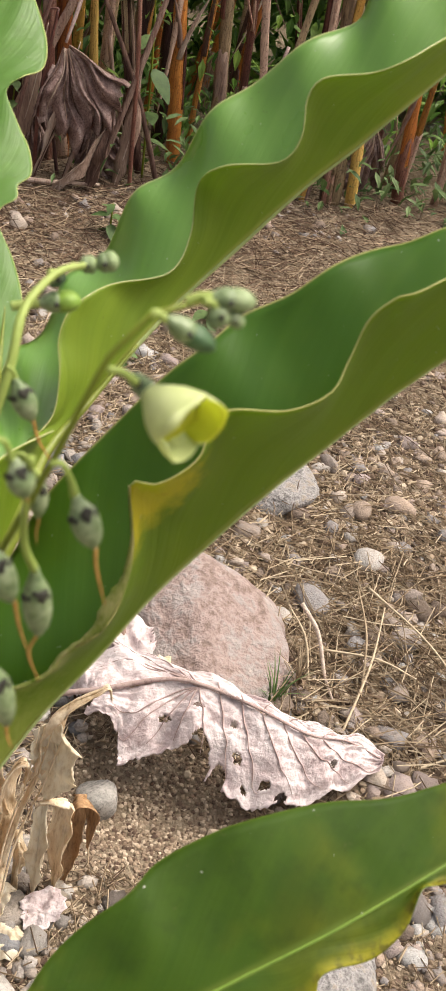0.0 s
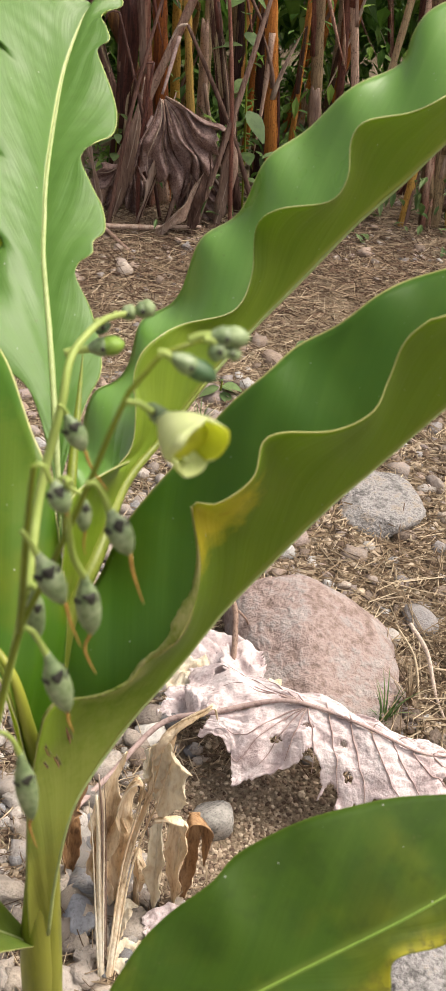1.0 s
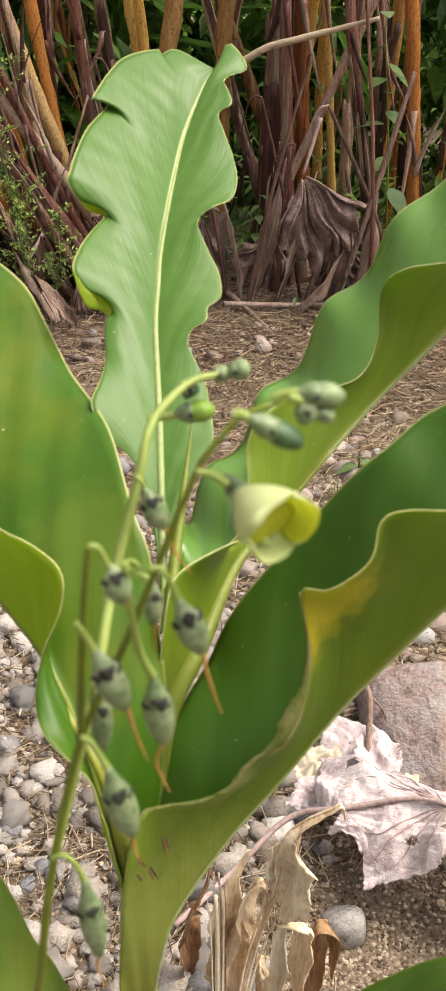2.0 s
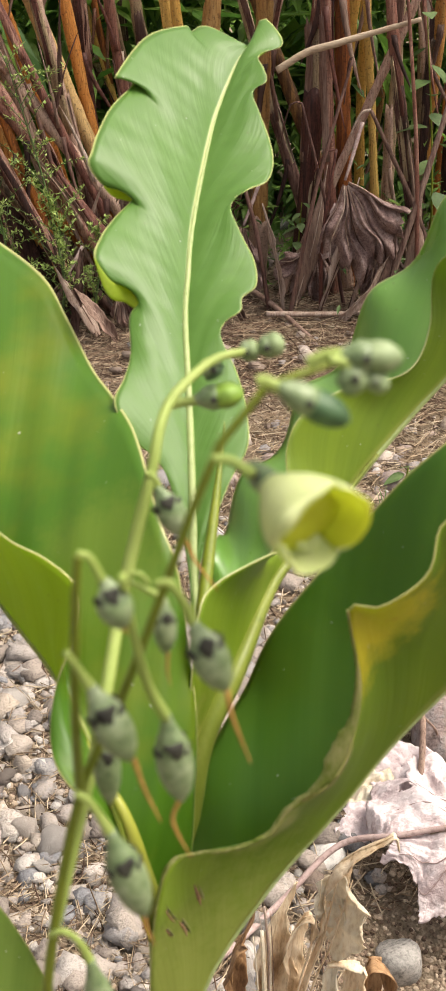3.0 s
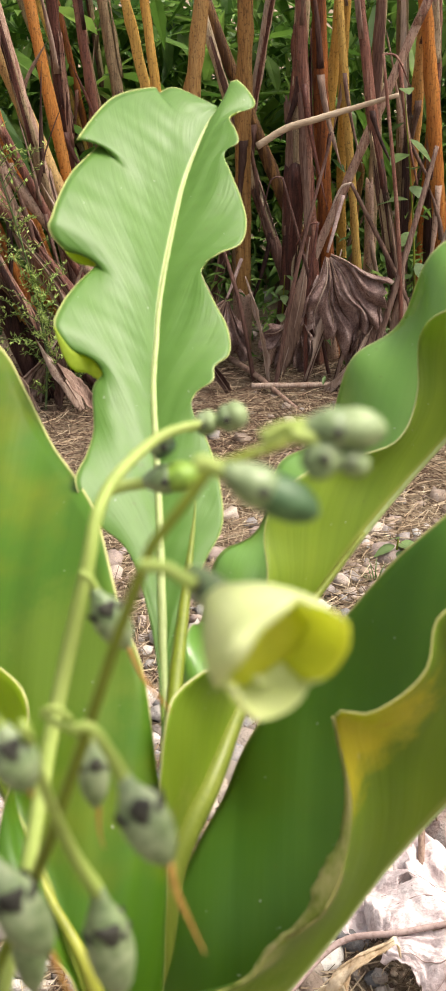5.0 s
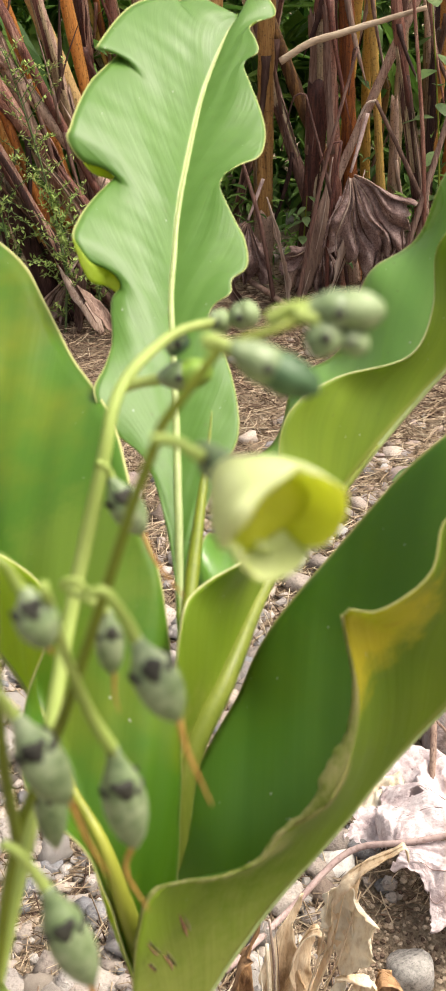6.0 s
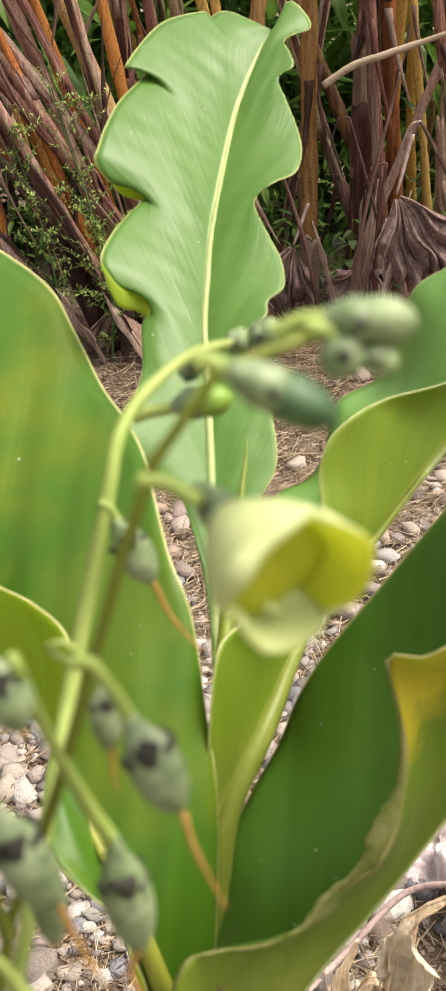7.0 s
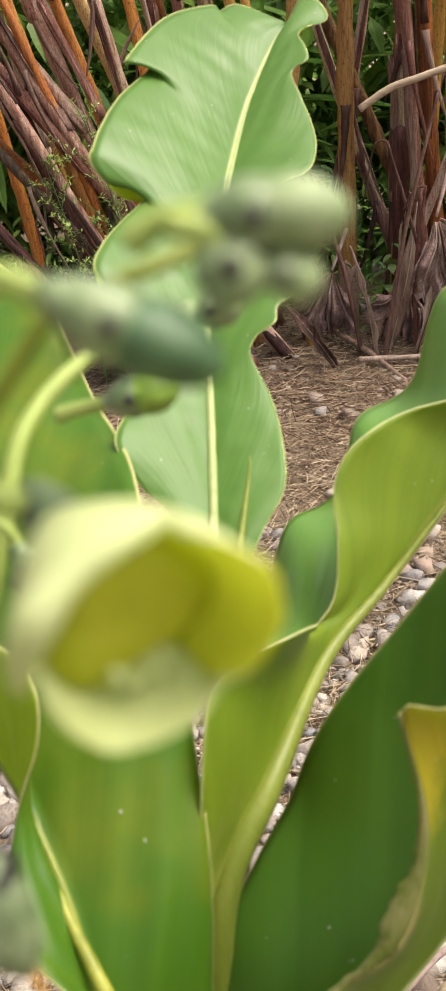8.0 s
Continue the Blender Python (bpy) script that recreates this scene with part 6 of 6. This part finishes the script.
def weed(label, place, tall, leaves, size, rnd, material=M_WEED):
    ob = empty("weed", label, "weed", place)
    top = (rnd.uniform(-0.1, 0.1) * tall, rnd.uniform(-0.1, 0.1) * tall, tall)
    mid = (top[0] * 0.3, top[1] * 0.3, tall * 0.5)
    bm = bmesh.new()
    tube(bm, [(0, 0, -0.01), mid, top], (0.004, 0.003, 0.0015), 6, 14)
    part("stem", bm, M_STALK, ob)
    line = spline([(0, 0, 0), mid, top], 20)
    for k in range(leaves):
        u = 0.2 + 0.8 * k / max(1, leaves - 1)
        a, t = k * 2.4 + rnd.uniform(-0.4, 0.4), rnd.uniform(-0.2, 0.6)
        d = Vector((math.cos(a) * math.cos(t), math.sin(a) * math.cos(t), -math.sin(t)))
        s = d.cross(Vector((0, 0, 1))).normalized()
        L = size * rnd.uniform(0.7, 1.2) * (1.15 - 0.5 * u)
        o = Vector(line[int(u * 19)])
        bm = bmesh.new()
        rows = []
        for i in range(6):
            f = i / 5
            w = 0.32 * L * math.sin(math.pi * (0.06 + 0.9 * f ** 0.8))
            c = o + d * L * (0.12 + 0.88 * f) + Vector((0, 0, -0.25 * L * f * f))
            rows.append([bm.verts.new(c + s * w + Vector((0, 0, 0.12 * w))), bm.verts.new(c), bm.verts.new(c - s * w + Vector((0, 0, 0.12 * w)))])
        for i in range(5):
            for j in range(2):
                bm.faces.new((rows[i][j], rows[i][j + 1], rows[i + 1][j + 1], rows[i + 1][j]))
        part("leaf", bm, material, ob)
    return ob


rnd = random.Random(21)
weed("leafy green weed standing before the dry stalks", (0.57, 2.9, 0), 0.85, 16, 0.11, rnd)
weed("small green weed rooted in gravel", (0.36, 1.74, 0), 0.05, 7, 0.07, rnd)
weed("small green weed on bare soil", (0.62, 1.95, 0), 0.06, 6, 0.06, rnd)
weed("low green weed at the thicket's edge", (0.42, 2.45, 0), 0.10, 8, 0.08, rnd)


def grass_tuft(label, place, count, tall, rnd, material=M_WEED):
    """Thin arching blades that rise from one root."""
    ob = empty("grass_tuft", label, "grass", place)
    for k in range(count):
        a, lean, L = rnd.uniform(0, 6.3), rnd.uniform(0.1, 0.8), tall * rnd.uniform(0.5, 1.2)
        d = Vector((math.cos(a), math.sin(a), 0))
        s = Vector((-d.y, d.x, 0))
        o = d * rnd.uniform(0, 0.012)
        bm = bmesh.new()
        rows = []
        for i in range(8):
            f = i / 7
            c = o + d * (L * lean * f * f) + Vector((0, 0, L * (f - 0.35 * lean * f * f) - 0.003))
            w = 0.0018 * (1 - f) ** 0.6 + 0.0001
            rows.append([bm.verts.new(c + s * w), bm.verts.new(c - d * w * 0.5), bm.verts.new(c - s * w)])
        for i in range(7):
            for j in range(2):
                bm.faces.new((rows[i][j], rows[i][j + 1], rows[i + 1][j + 1], rows[i + 1][j]))
        part("blade", bm, material, ob)
    return ob


grass_tuft("thin green grass tuft beside the boulder", (0.51, 0.70, 0), 22, 0.08, rnd)
grass_tuft("dry straw-coloured grass tuft beside the boulder", (0.56, 0.74, 0), 20, 0.09, rnd, M_STRAW)
grass_tuft("small green grass tuft on gravel", (0.30, 1.62, 0), 14, 0.06, rnd)


def feathery_weed(label, place, tip, branches, rnd):
    """A thin stem whose many fine side shoots carry tiny leaves."""
    ob = empty("feathery_weed", label, "weed", place)
    tip = Vector(tip) - Vector(place)
    main = [(0, 0, -0.01), tuple(tip * 0.5 + Vector((0.02, 0, 0.02))), tuple(tip)]
    bm = bmesh.new()
    tube(bm, main, (0.004, 0.003, 0.001), 6, 24)
    part("stem", bm, M_WEED, ob)
    line = spline(main, 60)
    twigs, verts, faces = bmesh.new(), [], []
    for k in range(branches):
        u = 0.12 + 0.88 * (k + rnd.uniform(0, 1)) / branches
        o = Vector(line[min(59, int(u * 59))])
        a = rnd.uniform(0, 6.3)
        L = tip.length * 0.26 * (1.15 - 0.8 * u) * rnd.uniform(0.6, 1.3)
        e = o + Vector((math.cos(a) * L, math.sin(a) * L * 0.6, L * rnd.uniform(0.3, 1.0)))
        m = o.lerp(e, 0.5) + Vector((0, 0, 0.12 * L))
        tube(twigs, [tuple(o), tuple(m), tuple(e)], (0.0014, 0.0006), 4, 6, cap=False)
        for q in spline([tuple(o), tuple(m), tuple(e)], 15)[2:]:
            for _ in range(2):
                d = Vector((rnd.gauss(0, 1), rnd.gauss(0, 1), rnd.gauss(0.2, 0.7))).normalized()
                s = d.cross(Vector((0.1, 0.2, 1))).normalized()
                n, z = len(verts), rnd.uniform(0.010, 0.022)
                p = Vector(q)
                verts += [p, p + d * z * 0.5 + s * z * 0.2, p + d * z, p + d * z * 0.5 - s * z * 0.2, p + d * z * 0.5 + d.cross(s) * z * 0.08]
                faces += [(n, n + 1, n + 4), (n + 1, n + 2, n + 4), (n + 2, n + 3, n + 4), (n + 3, n, n + 4)]
    tagged(part("twig_mass", twigs, M_WEED, ob), kind="stuff")
    me = bpy.data.meshes.new("foliage")
    me.from_pydata([tuple(v) for v in verts], [], faces)
    me.materials.append(M_FINE)
    leaves = tagged(new("foliage", me), kind="stuff")
    leaves.parent = ob
    return ob


feathery_weed("fine feathery green weed climbing the leaning stalks", (-0.55, 2.72, 0), (-0.66, 2.74, 0.80), 34, rnd)
feathery_weed("fine feathery green weed before the leaning stalks", (-0.58, 2.68, 0), (-0.56, 2.70, 0.42), 30, rnd)
feathery_weed("fine feathery weed with a drooping tip", (-0.50, 2.70, 0), (-0.44, 2.72, 0.34), 20, rnd)
feathery_weed("fine feathery weed among the stalks", (-0.72, 2.74, 0), (-0.80, 2.76, 0.70), 28, rnd)
weed("green weed at the foot of the stalks", (0.15, 3.02, 0), 0.3, 14, 0.08, rnd)


# ---- gravel ----
def pebble_shape(seed):
    """A rounded stone of 48 triangles, about one unit across."""
    r = random.Random(seed)
    bm = bmesh.new()
    bmesh.ops.create_cube(bm, size=1.0)
    bmesh.ops.subdivide_edges(bm, edges=bm.edges, cuts=1, use_grid_fill=True)
    sx, sy, sz = 1.0, r.uniform(0.65, 0.95), r.uniform(0.4, 0.7)
    for v in bm.verts:
        q = v.co.normalized() * 0.5
        q = q.lerp(v.co, r.uniform(0.0, 0.55))
        g = 1 + 0.70 * noise.noise(v.co * 2.3 + Vector((seed * 7.7, 0, 0)))
        v.co = Vector((q.x * sx, q.y * sy, q.z * sz)) * g
    bmesh.ops.triangulate(bm, faces=bm.faces)
    me = bpy.data.meshes.new("pebble")
    bm.to_mesh(me)
    bm.free()
    me.shade_smooth()
    me.materials.append(M_PEBBLE)
    return me


PEBBLES = [pebble_shape(k) for k in range(14)]
GREY_PEBBLES = [me.copy() for me in PEBBLES]
for me in GREY_PEBBLES:
    me.materials[0] = M_GREYPEBBLE


def greyish(x, y):
    """The pale river gravel lies round the plant's stem."""
    return x + 0.25 * noise.noise(Vector((x * 5, y * 5, 2.0))) < 0.24 and y < 1.5


def scattered(name, label, category, places, shapes, material, seed, smooth=True):
    """Copies of the shapes joined into one mesh; places hold x, y, size."""
    r = np.random.default_rng(seed)
    vs, fs, base = [], [], 0
    data = []
    for me in shapes:
        v = np.array([tuple(q.co) for q in me.vertices])
        f = np.array([tuple(q.vertices) for q in me.polygons])
        data.append((v, f))
    for x, y, s in places:
        pick = int(r.integers(len(data)))
        v, f = data[pick]
        a, b = r.uniform(0, 2 * math.pi), r.normal(0, 0.35)
        ca, sa, cb, sb = math.cos(a), math.sin(a), math.cos(b), math.sin(b)
        w = v * s
        w = np.stack([w[:, 0] * cb - w[:, 2] * sb, w[:, 1], w[:, 0] * sb + w[:, 2] * cb], 1)
        w = np.stack([w[:, 0] * ca - w[:, 1] * sa, w[:, 0] * sa + w[:, 1] * ca, w[:, 2]], 1)
        vs.append(w + np.array((x, y, ground_height(x, y) + s * (0.16 if x < 0.3 else 0.06))))
        fs.append(f + base)
        base += len(v)
    me = bpy.data.meshes.new(name)
    me.from_pydata(np.concatenate(vs).tolist(), [], np.concatenate(fs).tolist())
    if smooth:
        me.shade_smooth()
    me.materials.append(material)
    return tagged(new(name, me), label, category, kind="stuff")


def stony(x, y):
    """How thick the gravel lies: thickest round the plant, thin on the sandy hollow and the litter."""
    d = 0.6 + 0.5 * noise.noise(Vector((x * 1.7, y * 1.7, 9.0)))
    d += 0.5 if x < 0.12 and y < 1.3 else 0.0
    d -= 0.75 * math.exp(-(((x - 0.26) / 0.15) ** 2 + ((y - 0.53) / 0.10) ** 2))
    d -= 0.0 if y < 1.45 else min(0.62, (y - 1.45) * 0.8)
    d -= 0.06 if x > 0.35 else 0.0
    return d


r = np.random.default_rng(11)
single, joined, crumbs = [], [], []
while len(joined) < 17500:
    x, y = (r.uniform(-1.0, 1.7) + r.normal(0, 0.3), 0.15 + 2.9 * r.uniform(0, 1) ** 1.25 - abs(r.normal(0, 0.16))) if r.uniform(0, 1) < 0.72 else (r.normal(0.35, 1.3), r.normal(0.9, 1.3))
    if y < 3.2 and r.uniform(0, 1) < stony(x, y):
        s = float(np.clip(r.lognormal(math.log(0.017 if x < 0.3 else 0.015), 0.6), 0.007, 0.055))
        if len(single) < 300 and s > 0.017 and -0.4 < x < 0.85 and 0.3 < y < 1.05:
            single.append((x, y, s))
        else:
            joined.append((x, y, s))
for _ in range(3500):
    a, d = r.uniform(0, 2 * math.pi), abs(r.normal(0, 2.6))
    x, y = 0.35 + d * math.cos(a), 1.2 + d * math.sin(a)
    if not (-1.0 < x < 1.7 and 0.15 < y < 3.0):
        joined.append((x, y, float(np.clip(r.lognormal(math.log(0.024), 0.5), 0.01, 0.07))))
while len(crumbs) < 70000:
    x, y = (r.uniform(-1.0, 1.7) + r.normal(0, 0.3), 0.2 + 2.7 * r.uniform(0, 1) ** 1.3 - abs(r.normal(0, 0.2))) if r.uniform(0, 1) < 0.8 else (r.normal(0.35, 1.2), r.normal(1.0, 1.2))
    if y < 3.2 and r.uniform(0, 1) < 0.35 + 0.6 * stony(x, y):
        bare = ((x - 0.28) / 0.14) ** 2 + ((y - 0.52) / 0.11) ** 2 < 1
        crumbs.append((x, y, float(r.uniform(0.003, 0.006) if bare else r.uniform(0.004, 0.013))))
for _ in range(2600):
    crumbs.append((r.normal(0.28, 0.09), r.normal(0.51, 0.07), float(r.uniform(0.003, 0.009))))
for x, y, s in single:
    ob = new("pebble", (GREY_PEBBLES if greyish(x, y) else PEBBLES)[int(r.integers(len(PEBBLES)))])
    ob.parent = ground
    ob.location = (x, y, ground_height(x, y) + s * 0.16)
    ob.rotation_euler = (r.normal(0, 0.3), r.normal(0, 0.3), r.uniform(0, 6.3))
    ob.scale = (s, s, s)
scattered("gravel", "mixed tan, brown and purplish rounded gravel", "gravel", [q for q in joined if not greyish(q[0], q[1])], PEBBLES, M_PEBBLE, 1)
scattered("gravel", "pale grey river gravel packed round the plant's foot", "gravel", [q for q in joined if greyish(q[0], q[1])], PEBBLES, M_GREYPEBBLE, 3)


def crumb_shape(seed):
    rr = random.Random(seed)
    bm = bmesh.new()
    bmesh.ops.create_icosphere(bm, subdivisions=1, radius=0.5)
    bmesh.ops.dissolve_limit(bm, angle_limit=0.01, verts=bm.verts, edges=bm.edges)
    for v in bm.verts:
        v.co *= rr.uniform(0.7, 1.2)
        v.co.z *= 0.7
    bmesh.ops.triangulate(bm, faces=bm.faces)
    me = bpy.data.meshes.new("crumb")
    bm.to_mesh(me)
    bm.free()
    return me


clods = [(r.normal(0.75, 0.35), r.normal(1.2, 0.38), r.uniform(0.010, 0.026)) for _ in range(4200)]
scattered("clods", "brown clods and bark crumbs on the stony slope", "soil", [q for q in clods if q[0] > 0.35], [crumb_shape(k + 20) for k in range(6)], M_CRUMB, 12, False)
scattered("grit", "fine brown grit and soil crumbs", "grit", crumbs, [crumb_shape(k) for k in range(5)], M_CRUMB, 2, False)


def litter(name, label, count, spread, lengths, material, seed, thick=1.0):
    """Thin dry stems and needles lying every way: three-sided, slightly bent."""
    r = np.random.default_rng(seed)
    verts, faces = [], []
    for i in range(count):
        x, y = spread(r)
        if ((x - 0.28) / 0.14) ** 2 + ((y - 0.52) / 0.11) ** 2 < 1:
            continue
        L, a = r.uniform(*lengths), r.uniform(0, 2 * math.pi)
        rad = thick * min(0.0010, L * r.uniform(0.006, 0.018) + 0.0003)
        up = r.normal(0, 0.14)
        z = ground_height(x, y) + rad + abs(r.normal(0, 0.006))
        d = np.array((math.cos(a), math.sin(a), up))
        s = np.array((-math.sin(a), math.cos(a), 0))
        bend = r.normal(0, 0.12) * L
        b = len(verts)
        for f in (-0.5, 0.0, 0.5):
            c = np.array((x, y, z + abs(up) * L * 0.5)) + d * L * f + s * bend * (0.25 - f * f)
            verts += [tuple(c + s * rad), tuple(c - s * rad), tuple(c + np.array((0, 0, rad * 1.5)))]
        for k in (0, 3):
            faces += [(b + k, b + k + 3, b + k + 5, b + k + 2), (b + k + 2, b + k + 5, b + k + 4, b + k + 1), (b + k + 1, b + k + 4, b + k + 3, b + k)]
    me = bpy.data.meshes.new(name)
    me.from_pydata(verts, [], faces)
    me.materials.append(material)
    return tagged(new(name, me), label, "litter", kind="stuff")


litter("dry_litter", "short straw-coloured dry stems strewn over the soil", 9000, lambda r: (r.normal(0.35, 0.85), r.normal(1.6, 0.85)), (0.012, 0.06), M_STRAW, 4)
litter("dry_litter", "matted brown needles at the thicket's foot", 15000, lambda r: (r.normal(0.3, 1.0), r.normal(2.6, 0.36)), (0.02, 0.09), M_LITTER, 5)
litter("dry_litter", "dead grass matted beside the boulder", 1500, lambda r: (r.normal(0.76, 0.15), r.normal(0.86, 0.20)), (0.04, 0.16), M_STRAW, 6)
litter("dry_litter", "fine pale straw mixed into the gravel", 9000, lambda r: (r.normal(0.35, 0.6), abs(r.normal(0.4, 0.8)) + 0.2), (0.010, 0.045), M_STRAW, 7)
litter("dry_litter", "brown and straw-coloured bits of stem lying over pale gravel", 3200, lambda r: (r.normal(-0.10, 0.20), r.normal(0.75, 0.45)), (0.012, 0.06), M_STRAW, 8)
litter("dry_litter", "dark broken needles fallen among the pebbles", 1800, lambda r: (r.normal(-0.10, 0.20), r.normal(0.75, 0.45)), (0.012, 0.05), M_LITTER, 9)
litter("dry_litter", "pale straw and needles lying thick between gravel and thicket", 9000, lambda r: (r.normal(0.30, 0.55), r.normal(1.75, 0.32)), (0.020, 0.08), M_STRAW, 10)
litter("dry_litter", "straw-coloured crumbled stems on the stony slope", 7000, lambda r: (r.normal(0.70, 0.35), r.normal(1.15, 0.40)), (0.008, 0.030), M_STRAW, 11, 2.6)
